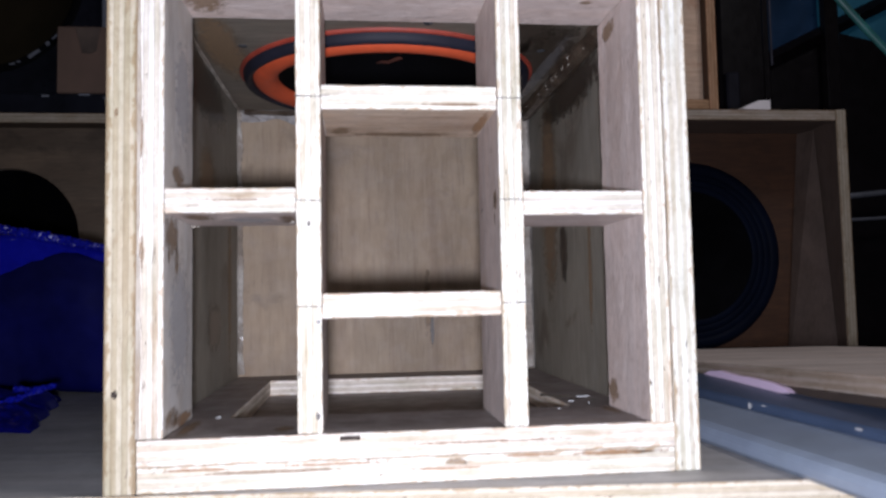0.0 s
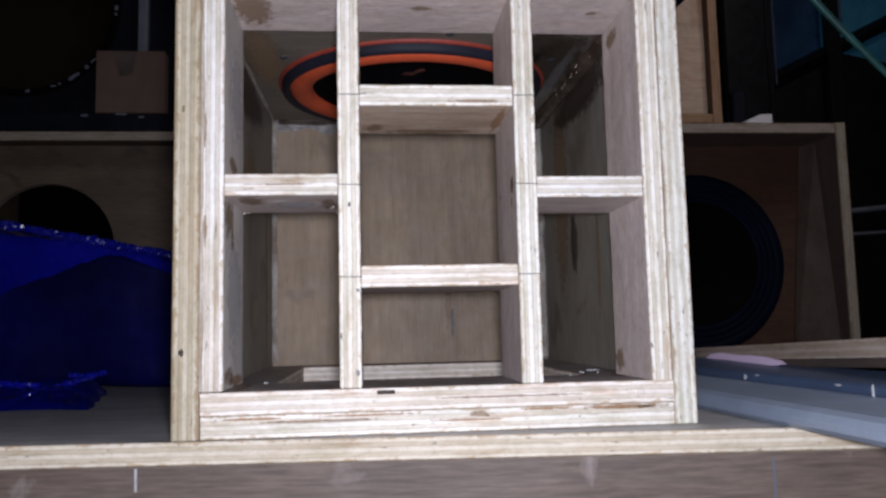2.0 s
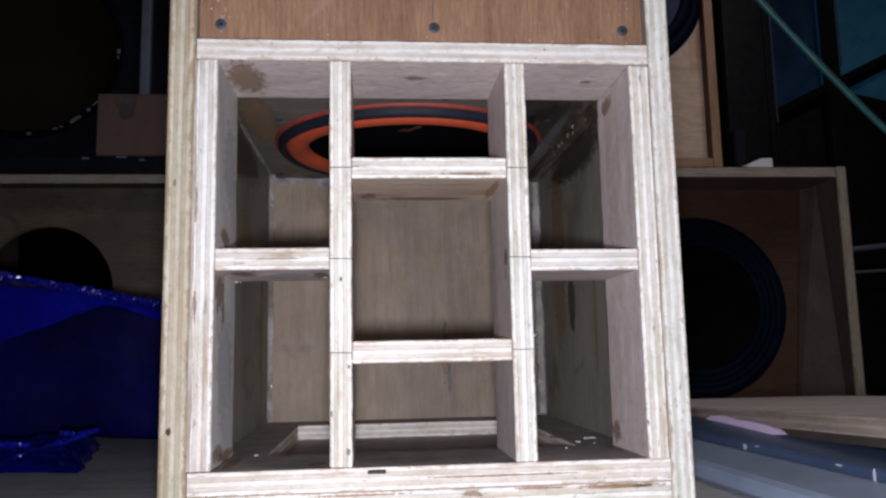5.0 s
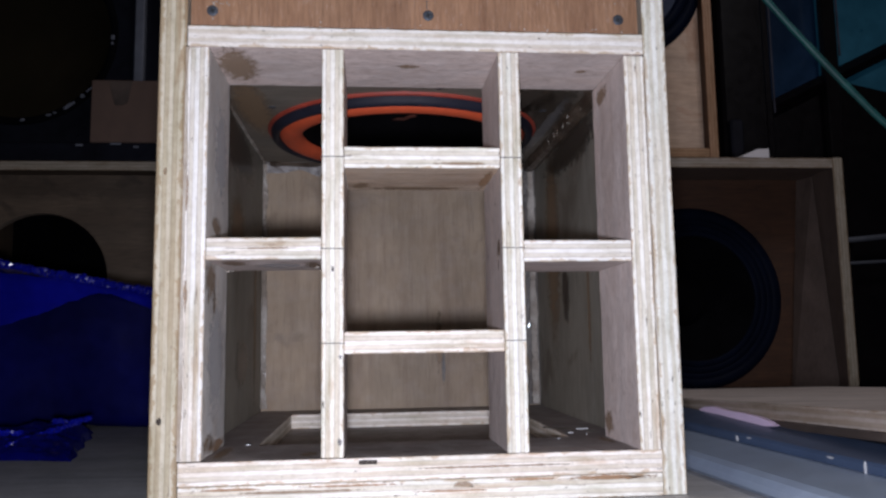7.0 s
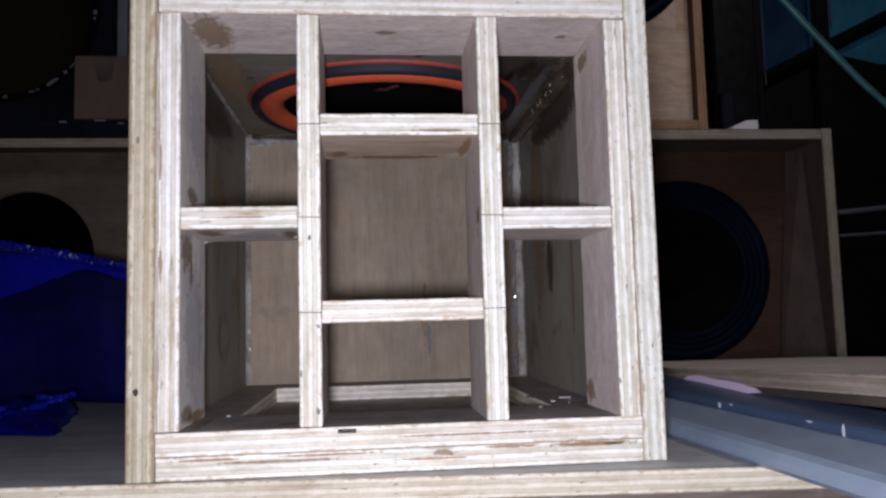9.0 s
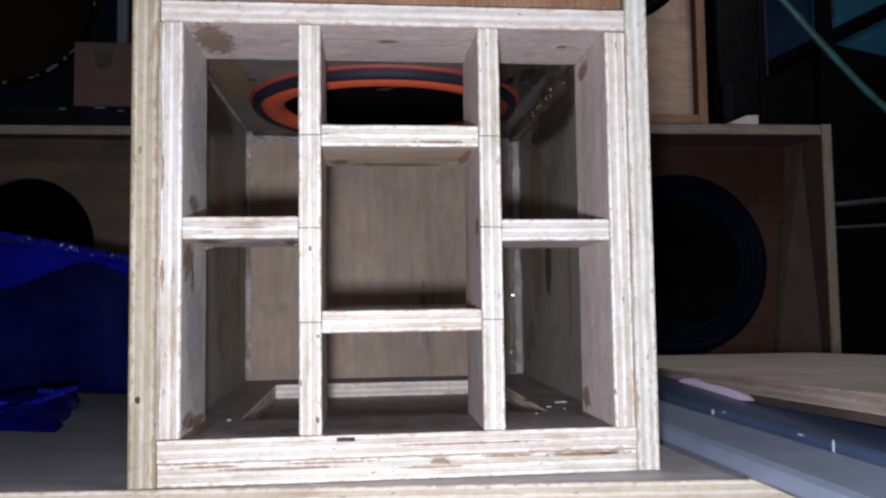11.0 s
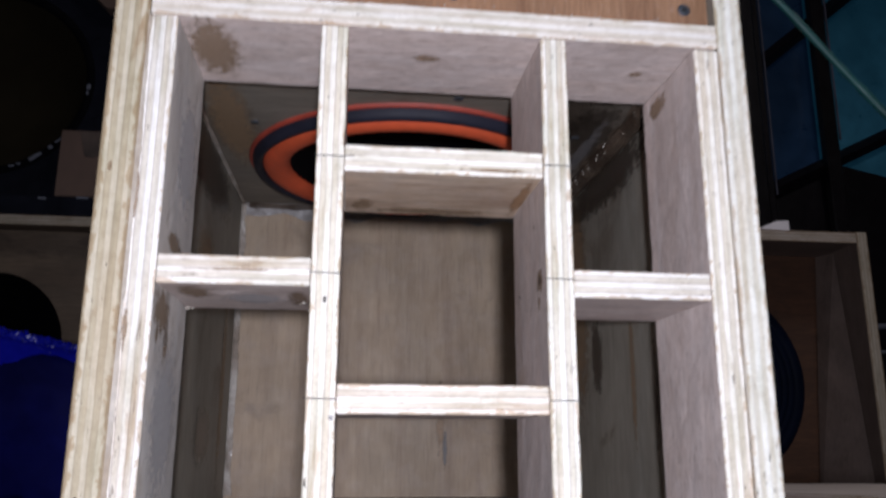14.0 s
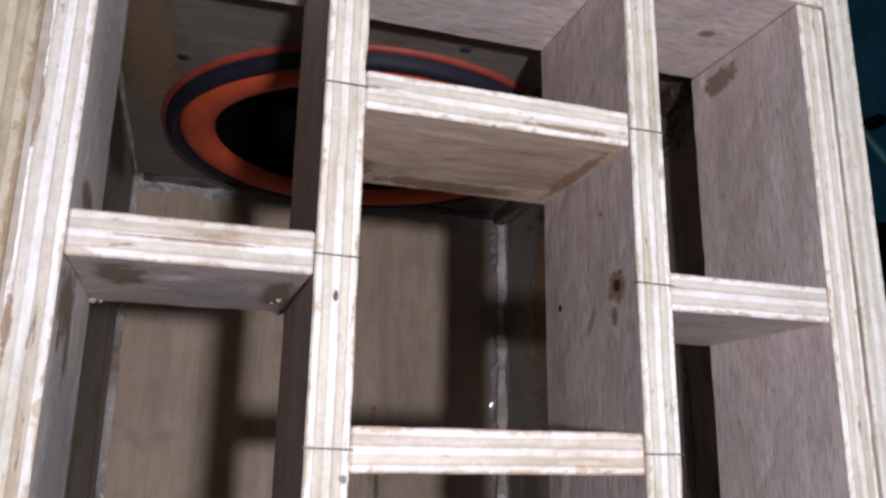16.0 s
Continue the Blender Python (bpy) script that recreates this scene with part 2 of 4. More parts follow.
SKIRT = veneer("dark_weathered_ply", (0.19, 0.142, 0.112), (0.085, 0.062, 0.048), (0.3, 0.255, 0.235), 0.58, grain=(9, 120, 30))
GLUE = plain("dried_glue", (0.58, 0.54, 0.48), 0.2, vary=0.4, scale=160, relief=0.8, coat=0.8, col2=(0.3, 0.25, 0.2))
GLUE_BROWN = plain("brown_glue", (0.045, 0.03, 0.02), 0.3, vary=0.5, scale=260, relief=0.7, coat=0.15, col2=(0.10, 0.072, 0.05))
PENCIL = plain("pencil", (0.10, 0.095, 0.09), 0.6, relief=0)
SCREW = plain("blued_screw", (0.075, 0.085, 0.10), 0.55, metal=0.4, scale=300)
SLOT = plain("screw_recess", (0.02, 0.02, 0.02), 0.6, relief=0)
RUBBER = plain("black_rubber", (0.006, 0.007, 0.011), 0.3, vary=0.3, scale=60, relief=0.05)
STEEL_BLACK = plain("black_painted_steel", (0.009, 0.010, 0.016), 0.3, vary=0.4, scale=50, relief=0.1, spec=0.35)
NAVY = plain("navy_gasket", (0.016, 0.016, 0.027), 0.6, vary=0.4, scale=90, spec=0.25)
CONE_AND_SHADE = plain("black_cone_and_shade", (0.0035, 0.0035, 0.0045), 0.9, vary=0.4, scale=120, relief=0.2, spec=0.04)
ORANGE = plain("orange_foam_surround", (0.66, 0.095, 0.03), 0.65, vary=0.25, scale=130, relief=0.25)
RED_RING = plain("red_rim", (0.40, 0.055, 0.03), 0.6, vary=0.4, scale=110)
RED_FADED = plain("faded_red_print", (0.16, 0.04, 0.025), 0.6, vary=0.7, scale=260)
RED_CONE = plain("red_cone", (0.75, 0.02, 0.012), 0.5, vary=0.15, scale=110)
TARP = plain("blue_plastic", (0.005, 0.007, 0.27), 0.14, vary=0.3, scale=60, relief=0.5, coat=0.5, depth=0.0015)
TARP_CREASE = plain("creased_blue_plastic", (0.005, 0.008, 0.29), 0.2, vary=0.3, scale=60, relief=0.0, coat=1.0, spec=1.0)
TARP_FOLD = plain("folded_blue_plastic", (0.003, 0.004, 0.14), 0.16, vary=0.3, scale=60, relief=0.0, coat=1.0, spec=1.0)
CARD = plain("brown_cardboard", (0.135, 0.084, 0.062), 0.8, vary=0.3, scale=30)
CASE = plain("blue_grey_painted_metal", (0.24, 0.29, 0.375), 0.42, vary=0.3, scale=35, relief=0.2, col2=(0.25, 0.3, 0.36))
CASE_DARK = plain("dark_blue_paint", (0.058, 0.088, 0.155), 0.4, vary=0.3, scale=35, relief=0.2)
RUBBER_DULL = plain("dull_black_rubber", (0.0035, 0.006, 0.016), 0.5, vary=0.3, scale=60, relief=0.05, spec=0.04)
CONE_BLUE = plain("dark_blue_grey_cone", (0.05, 0.065, 0.11), 0.6, vary=0.3, scale=60)
PAINT_WHITE = plain("white_paint_drip", (0.66, 0.66, 0.66), 0.5, vary=0.5, scale=200, relief=0)
PINK = plain("pink_foam", (0.85, 0.66, 0.86), 0.6, vary=0.1)
GREEN = plain("green_plastic", (0.010, 0.105, 0.097), 0.5, vary=0.5, scale=80)
TEAL = plain("teal_glass", (0.05, 0.19, 0.27), 0.3, vary=0.7, scale=14)
m_glow = TEAL.node_tree.nodes["Principled BSDF"]
m_glow.inputs["Emission Color"].default_value = (0.05, 0.4, 0.75, 1)
m_glow.inputs["Emission Strength"].default_value = 0.019
TEAL_DIM = plain("dim_blue_glass", (0.02, 0.05, 0.11), 0.3, vary=0.7, scale=18)
dim_glow = TEAL_DIM.node_tree.nodes["Principled BSDF"]
dim_glow.inputs["Emission Color"].default_value = (0.05, 0.22, 0.6, 1)
dim_glow.inputs["Emission Strength"].default_value = 0.009
FRAME_HIGHLIGHT = plain("grey_frame_highlight", (0.10, 0.10, 0.14), 0.5, vary=0.6, scale=40)
JOINT = plain("brown_joint", (0.40, 0.32, 0.235), 0.7, vary=0.5, scale=150, relief=0.5, col2=(0.56, 0.5, 0.42))
BARS = plain("dark_iron", (0.006, 0.004, 0.006), 0.35, vary=0.4, scale=40)
WALL_DARK = plain("dark_wall", (0.03, 0.03, 0.034), 0.9, vary=0.4, scale=8)
CONCRETE = plain("concrete_floor", (0.16, 0.155, 0.15), 0.85, vary=0.3, scale=14)
GREY_TUBE = plain("grey_tube", (0.14, 0.15, 0.18), 0.45, vary=0.3)
WHITE_PAPER = plain("white_paper", (0.7, 0.66, 0.66), 0.7, vary=0.1)
OLIVE = plain("olive_brown_cone", (0.017, 0.013, 0.007), 0.9, vary=0.3, scale=30, spec=0.06)
def soaked(name, col, most, rough=0.55, coat=0.0):
    """Stain soaked into wood: ragged outline that fades out at its rim."""
    m, nt, b = material(name)
    tc = nt.nodes.new("ShaderNodeTexCoord")
    off = nt.nodes.new("ShaderNodeVectorMath")
    off.operation = "SUBTRACT"
    off.inputs[1].default_value = (0.5, 0.5, 0.5)
    nt.links.new(tc.outputs["Generated"], off.inputs[0])
    flat = nt.nodes.new("ShaderNodeVectorMath")
    flat.operation = "MULTIPLY"
    flat.inputs[1].default_value = (2, 2, 0)
    nt.links.new(off.outputs[0], flat.inputs[0])
    ln = nt.nodes.new("ShaderNodeVectorMath")
    ln.operation = "LENGTH"
    nt.links.new(flat.outputs[0], ln.inputs[0])
    n = noise_at(nt, (150, 150, 150), 8, 0.75)
    ma = nt.nodes.new("ShaderNodeMath")
    ma.operation = "MULTIPLY_ADD"
    nt.links.new(n, ma.inputs[0])
    ma.inputs[1].default_value = 1.5
    nt.links.new(ln.outputs["Value"], ma.inputs[2])
    rg = nt.nodes.new("ShaderNodeMapRange")
    rg.inputs[1].default_value, rg.inputs[2].default_value = 1.18, 1.42
    rg.inputs[3].default_value, rg.inputs[4].default_value = most, 0.0
    nt.links.new(ma.outputs[0], rg.inputs[0])
    nt.links.new(rg.outputs[0], b.inputs["Alpha"])
    fine = noise_at(nt, (300, 300, 300), 3, 0.6)
    nt.links.new(mix(nt, "MULTIPLY", 0.5, col, ramp(nt, fine, [(0.3, g(0.6)), (0.7, g(1.0))])), b.inputs["Base Color"])
    b.inputs["Roughness"].default_value = rough
    b.inputs["Coat Weight"].default_value = coat
    return m


KNOT = plain("dark_knot", (0.04, 0.025, 0.015), 0.7, relief=0)
# Dark copy of the blue plastic: the lower sack's shade put into colour.
SHADED_TARP = plain("shaded_blue_plastic", (0.003, 0.004, 0.075), 0.4, vary=0.5, scale=40, relief=0.2, depth=0.002, spec=0.08)
THIN_WASH = soaked("pale_filler", (0.72, 0.71, 0.72), 0.5)
FROST = soaked("frosted_glue_smear", (0.50, 0.50, 0.52), 0.2)
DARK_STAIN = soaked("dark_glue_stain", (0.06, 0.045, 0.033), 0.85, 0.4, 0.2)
RUST = soaked("orange_brown_stain", (0.44, 0.255, 0.13), 0.75)
STAIN = soaked("brown_stain", (0.33, 0.215, 0.12), 0.6)

# ---- mesh helpers ----
WORLD = {}


def thing(name, at, label, category, group="", kind=""):
    ob = new(name)
    ob.empty_display_size = 0.05
    ob.matrix_basis = at
    WORLD[ob] = at.copy()
    return tagged(ob, label, category, group, kind)


def part(name, bm, mats, parent=None, label="", at=None, smooth=False):
    """One mesh object, at a world pose, under its thing or part."""
    me = bpy.data.meshes.new(name)
    bm.normal_update()
    bm.to_mesh(me)
    bm.free()
    for m in mats if isinstance(mats, (list, tuple)) else [mats]:
        me.materials.append(m)
    if smooth:
        me.polygons.foreach_set("use_smooth", [True] * len(me.polygons))
    ob = new(name, me)
    at = at or Matrix()
    WORLD[ob] = at.copy()
    if parent:
        ob.parent = parent
        ob.matrix_basis = WORLD[parent].inverted() @ at
    else:
        ob.matrix_basis = at
    if label:
        ob["label"] = label
    return ob


def slab(w, d, t, bevel=0.0009, seg=1):
    bm = bmesh.new()
    bmesh.ops.create_cube(bm, size=1)
    bmesh.ops.scale(bm, vec=(w, d, t), verts=bm.verts)
    bmesh.ops.bevel(bm, geom=bm.edges[:], offset=bevel, segments=seg, affect="EDGES", profile=0.5)
    for f in bm.faces:
        f.normal_update()
        f.material_index = 0 if abs(f.normal.z) > 0.8 else 1
    return bm


def pierced(w, d, t, hole):
    """A plate with an opening right through it."""
    bm = bmesh.new()

    def ring(pts):
        vs = [bm.verts.new((x, y, t / 2)) for x, y in pts]
        return [bm.edges.new((a, b)) for a, b in zip(vs, vs[1:] + vs[:1])]

    es = ring([(-w / 2, -d / 2), (w / 2, -d / 2), (w / 2, d / 2), (-w / 2, d / 2)]) + ring(hole)
    bmesh.ops.triangle_fill(bm, use_beauty=True, use_dissolve=False, edges=es)
    out = bmesh.ops.extrude_face_region(bm, geom=bm.faces[:])
    bmesh.ops.translate(bm, vec=(0, 0, -t), verts=[v for v in out["geom"] if isinstance(v, bmesh.types.BMVert)])
    bmesh.ops.recalc_face_normals(bm, faces=bm.faces)
    for f in bm.faces:
        f.normal_update()
        f.material_index = 0 if abs(f.normal.z) > 0.8 else 1
    return bm


def disc_pts(cx, cy, r, n=64):
    return [(cx + r * math.cos(2 * math.pi * i / n), cy + r * math.sin(2 * math.pi * i / n)) for i in range(n)]


def lathe(profile, n=72):
    """A turned shape about local z, open profile of (radius, height)."""
    bm = bmesh.new()
    rings = []
    for r, z in profile:
        if r < 1e-6:
            rings.append([bm.verts.new((0, 0, z))])
        else:
            rings.append([bm.verts.new((r * math.cos(2 * math.pi * i / n), r * math.sin(2 * math.pi * i / n), z)) for i in range(n)])
    for a, b in zip(rings, rings[1:]):
        for i in range(n):
            j = (i + 1) % n
            if len(a) == 1:
                bm.faces.new((a[0], b[i], b[j]))
            elif len(b) == 1:
                bm.faces.new((a[i], b[0], a[j]))
            else:
                bm.faces.new((a[i], b[i], b[j], a[j]))
    bmesh.ops.recalc_face_normals(bm, faces=bm.faces)
    return bm


def arc(r0, r1, z0, dz, n=8):
    """A half roll between two radii."""
    return [((r0 + r1) / 2 + (r0 - r1) / 2 * math.cos(math.pi * i / n), z0 + dz * math.sin(math.pi * i / n)) for i in range(n + 1)]


def tube(points, r, n=10, wobble=0.0, crumple=0.0):
    bm = bmesh.new()
    pts = [Vector(p) for p in points]
    rows = []
    for i, p in enumerate(pts):
        way = (pts[min(i + 1, len(pts) - 1)] - pts[max(i - 1, 0)]).normalized()
        side = way.cross(Vector((0, 0, 1)) if abs(way.z) < 0.9 else Vector((1, 0, 0))).normalized()
        up = side.cross(way)
        rr = r * (1 + wobble * noise.noise(p * 60))
        rows.append([bm.verts.new(p + rr * (math.cos(2 * math.pi * k / n) * side + math.sin(2 * math.pi * k / n) * up) + crumple * Vector((random.uniform(-1, 1), random.uniform(-1, 1), random.uniform(-1, 1)))) for k in range(n)])
    for a, b in zip(rows, rows[1:]):
        for k in range(n):
            bm.faces.new((a[k], a[(k + 1) % n], b[(k + 1) % n], b[k]))
    bm.faces.new(rows[0][::-1])
    bm.faces.new(rows[-1])
    bmesh.ops.recalc_face_normals(bm, faces=bm.faces)
    return bm


def curve_points(ctrl, n=40):
    """A smooth line through control points."""
    p = [Vector(c) for c in ctrl]
    p = [2 * p[0] - p[1]] + p + [2 * p[-1] - p[-2]]
    out = []
    for i in range(1, len(p) - 2):
        for k in range(n):
            t = k / n
            a, b, c, d = p[i - 1:i + 3]
            out.append(0.5 * (2 * b + (c - a) * t + (2 * a - 5 * b + 4 * c - d) * t * t + (3 * b - a - 3 * c + d) * t ** 3))
    return out + [p[-2]]


def blob(pts, t=0.0008):
    """A thin raised patch of an outline in the local xy plane."""
    bm = bmesh.new()
    f = bm.faces.new([bm.verts.new((x, y, 0)) for x, y in pts])
    out = bmesh.ops.extrude_face_region(bm, geom=[f])
    bmesh.ops.translate(bm, vec=(0, 0, t), verts=[v for v in out["geom"] if isinstance(v, bmesh.types.BMVert)])
    bmesh.ops.recalc_face_normals(bm, faces=bm.faces)
    return bm


RX = Matrix.Rotation(radians(90), 4, "X")   # local z turned to -y
UPRIGHT_YZ = Matrix(((0, 0, 1, 0), (0, 1, 0, 0), (1, 0, 0, 0), (0, 0, 0, 1)))   # thickness along x, local x up
FACING = Matrix(((1, 0, 0, 0), (0, 0, -1, 0), (0, 1, 0, 0), (0, 0, 0, 1)))      # thickness along y, local y up
FACING_V = Matrix(((0, -1, 0, 0), (0, 0, -1, 0), (1, 0, 0, 0), (0, 0, 0, 1)))   # thickness along y, local x up


def board(name, parent, lo, hi, axis, mats, label="", turn=None, bevel=0.0009, grain_up=True):
    """A sheet of plywood between two corners; axis is its thickness."""
    c = [(a + b) / 2 for a, b in zip(lo, hi)]
    s = [b - a for a, b in zip(lo, hi)]
    if axis == "z":
        bm, rot = slab(s[0], s[1], s[2], bevel), Matrix()
    elif axis == "x":
        bm, rot = slab(s[2], s[1], s[0], bevel), UPRIGHT_YZ
    elif grain_up:
        bm, rot = slab(s[2], s[0], s[1], bevel), FACING_V
    else:
        bm, rot = slab(s[0], s[2], s[1], bevel), FACING
    at = Matrix.Translation(c) @ rot
    return part(name, bm, mats, parent, label, (turn or Matrix()) @ at)


T = 0.018


def worn(ob, amount=0.0005):
    """Slightly uneven, chipped edges on a sawn board."""
    me = ob.data
    bm = bmesh.new()
    bm.from_mesh(me)
    for ax in range(3):
        lo, hi = min(v.co[ax] for v in bm.verts), max(v.co[ax] for v in bm.verts)
        n = int((hi - lo) / 0.008)
        if hi - lo < 0.03 or n < 2:
            continue
        for i in range(1, n):
            no = [0, 0, 0]
            no[ax] = 1
            co = [0, 0, 0]
            co[ax] = lo + (hi - lo) * i / n
            bmesh.ops.bisect_plane(bm, geom=bm.verts[:] + bm.edges[:] + bm.faces[:], plane_co=co, plane_no=no)
    off = Vector((random.random() * 9, random.random() * 9, random.random() * 9))
    for v in bm.verts:
        p = v.co + off
        k = amount * (noise.noise(p * 40) + 0.8 * noise.noise(p * 170))
        chip = max(0.0, noise.noise(p * 90 + Vector((5, 5, 5))) - 0.42) * 0.004
        v.co += Vector((noise.noise(p * 60), noise.noise(p * 60 + Vector((3, 0, 0))), noise.noise(p * 60 + Vector((0, 7, 0))))) * amount * 0.6
        v.co -= v.normal * (chip * 0.5 - k * 0.3)
    bm.normal_update()
    bm.to_mesh(me)
    bm.free()

# ---- room ----
def room_wall(name, lo, hi, mat):
    c = [(a + b) / 2 for a, b in zip(lo, hi)]
    bm = slab(*[b - a for a, b in zip(lo, hi)], bevel=0.004)
    ob = part(name, bm, [mat, mat], None, "", Matrix.Translation(c))
    return tagged(ob, kind="structure", category=name.split("_")[0], label="")


FLOOR_Z = -0.45
tagged(room_wall("floor", (-2.6, -2.2, FLOOR_Z - 0.05), (2.8, 2.5, FLOOR_Z), CONCRETE), "bare grey concrete workshop floor", "floor")
tagged(room_wall("ceiling", (-2.6, -2.2, 2.4), (2.8, 2.5, 2.45), WALL_DARK), "dark unlit ceiling", "ceiling")
tagged(room_wall("wall_north", (-2.6, 2.42, FLOOR_Z), (2.8, 2.5, 2.4), WALL_DARK), "dark unlit wall behind the cabinets", "wall")
tagged(room_wall("wall_south", (-2.6, -2.2, FLOOR_Z), (2.8, -2.12, 2.4), WALL_DARK), "dark unlit workshop wall", "wall")
tagged(room_wall("wall_west", (-2.6, -2.12, FLOOR_Z), (-2.52, 2.42, 2.4), WALL_DARK), "dark unlit workshop wall", "wall")
tagged(room_wall("wall_east", (2.72, -2.12, FLOOR_Z), (2.8, 2.42, 2.4), WALL_DARK), "dark unlit workshop wall", "wall")

# ---- the plywood horn cabinet ----
BASE = -0.006
cab = thing("speaker_cabinet", Matrix.Translation((0, 0.22, BASE)), "raw plywood horn speaker cabinet with a slotted grid mouth", "speaker cabinet")
TOPZ = 0.775
BACK_Y = 0.470
board("side_panel", cab, (-0.2160, 0, BASE), (-0.194, BACK_Y, TOPZ), "x", [INNER, EDGE_YELLOW_DIMMED], "side panel with a yellowish layered edge, dimmed in colour")
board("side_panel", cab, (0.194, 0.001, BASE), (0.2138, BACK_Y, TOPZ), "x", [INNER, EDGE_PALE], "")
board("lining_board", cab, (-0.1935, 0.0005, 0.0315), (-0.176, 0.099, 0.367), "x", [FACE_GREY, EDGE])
board("lining_board", cab, (0.176, 0.0005, 0.030), (0.1935, 0.099, 0.366), "x", [FACE, EDGE])
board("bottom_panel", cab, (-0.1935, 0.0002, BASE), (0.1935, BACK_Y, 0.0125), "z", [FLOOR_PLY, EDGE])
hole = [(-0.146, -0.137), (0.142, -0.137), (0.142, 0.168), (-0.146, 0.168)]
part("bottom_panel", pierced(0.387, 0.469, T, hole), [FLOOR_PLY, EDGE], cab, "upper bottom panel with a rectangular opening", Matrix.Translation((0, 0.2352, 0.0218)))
board("top_rail", cab, (-0.1935, -0.0005, 0.367), (0.1935, 0.099, 0.385), "z", [FACE, EDGE_PALE])
board("back_panel", cab, (-0.2160, BACK_Y, BASE), (0.2138, BACK_Y + T, TOPZ), "y", [BACK, EDGE])
board("top_panel", cab, (-0.1935, 0.0, TOPZ - T), (0.1935, BACK_Y, TOPZ), "z", [FACE, EDGE])
# dividers and shelves of the mouth
for sx, zt in ((-1, 0.3668), (1, 0.3668)):
    xa, xb = sorted((sx * 0.0655, sx * 0.0835))
    board("divider", cab, (xa, 0.0, 0.0312), (xb, 0.099, zt), "x", [FACE, EDGE])
for z, xa, xb in ((0.2745, -0.0653, 0.0653), (0.1215, -0.0653, 0.0653), (0.1985, -0.1758, -0.0837), (0.1955, 0.0837, 0.1758)):
    board("shelf", cab, (xa, 0.0012, z - 0.009), (xb, 0.099, z + 0.009), "z", [FACE_WARM if z > 0.25 else FACE, EDGE])
for x, za, zb in ((-0.1937, 0.032, 0.366), (0.1939, 0.031, 0.366)):
    bm = bmesh.new()
    rows = []
    n = 90
    for i in range(n + 1):
        z = za + (zb - za) * i / n
        k = 0.0018 + 0.0016 * noise.noise((x * 50, 0, z * 30)) + 0.0006 * noise.noise((x * 50, 3, z * 240))
        k = max(0.0006, k) * (1.0 if x < 0 else 0.6)
        rows.append([bm.verts.new((x - 0.3 * k, -0.0004, z)), bm.verts.new((x + 1.2 * k if x < 0 else x + 0.3 * k, -0.0004, z)),
                     bm.verts.new((x + 1.2 * k if x < 0 else x + 0.3 * k, 0.004, z)), bm.verts.new((x - 0.3 * k, 0.004, z))])
    for a, b in zip(rows, rows[1:]):
        for k in range(4):
            bm.faces.new((a[k], a[(k + 1) % 4], b[(k + 1) % 4], b[k]))
    bmesh.ops.recalc_face_normals(bm, faces=bm.faces)
    part("joint", bm, JOINT, cab, "ragged brown glue joint")
for ob in cab.children:
    if ob.name.split(".")[0] in ("lining_board", "divider", "shelf", "top_rail"):
        worn(ob)
# pencil marks over the divider edges
for sx in (-1, 1):
    for z in (0.2745, 0.198, 0.1215):
        w = 0.020 if sx < 0 else 0.0195
        bm = slab(w, 0.0007, 0.0006, 0.0001)
        part("pencil_mark", bm, [PENCIL, PENCIL], cab, "", pose(sx * 0.0745, -0.0002, z, 90, random.uniform(-1.5, 1.5), 0))
# the driver panel above the horn chamber
PZ = 0.378
DC = (-0.003, 0.3065)
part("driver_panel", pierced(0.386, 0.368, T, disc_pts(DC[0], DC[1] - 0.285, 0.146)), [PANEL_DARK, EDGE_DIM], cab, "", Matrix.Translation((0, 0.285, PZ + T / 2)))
# glue lines
part("glue_bead", tube(curve_points([(-0.193, 0.101, PZ - 0.001), (-0.193, 0.25, PZ - 0.002), (-0.191, BACK_Y - 0.002, PZ - 0.002)], 24), 0.0022, 6, 0.5), GLUE, cab)
part("glue_bead", tube(curve_points([(-0.192, BACK_Y - 0.002, 0.375), (-0.192, BACK_Y - 0.002, 0.2), (-0.191, BACK_Y - 0.002, 0.034)], 45), 0.005, 6, 0.5, 0.0007), GLUE, cab)
part("glue_bead", tube(curve_points([(0.191, 0.101, PZ - 0.003), (0.189, 0.27, PZ - 0.005), (0.187, BACK_Y - 0.003, PZ - 0.005)], 60), 0.0095, 8, 0.12, 0.0004), GLUE_BROWN, cab)
part("glue_bead", tube(curve_points([(0.189, BACK_Y - 0.004, 0.372), (0.189, BACK_Y - 0.004, 0.2), (0.189, BACK_Y - 0.004, 0.034)], 45), 0.007, 6, 0.35, 0.0007), GLUE, cab)
part("glue_bead", tube(curve_points([(-0.185, BACK_Y - 0.003, PZ - 0.002), (0.18, BACK_Y - 0.003, PZ - 0.003)], 40), 0.005, 6, 0.5), GLUE_BROWN, cab)


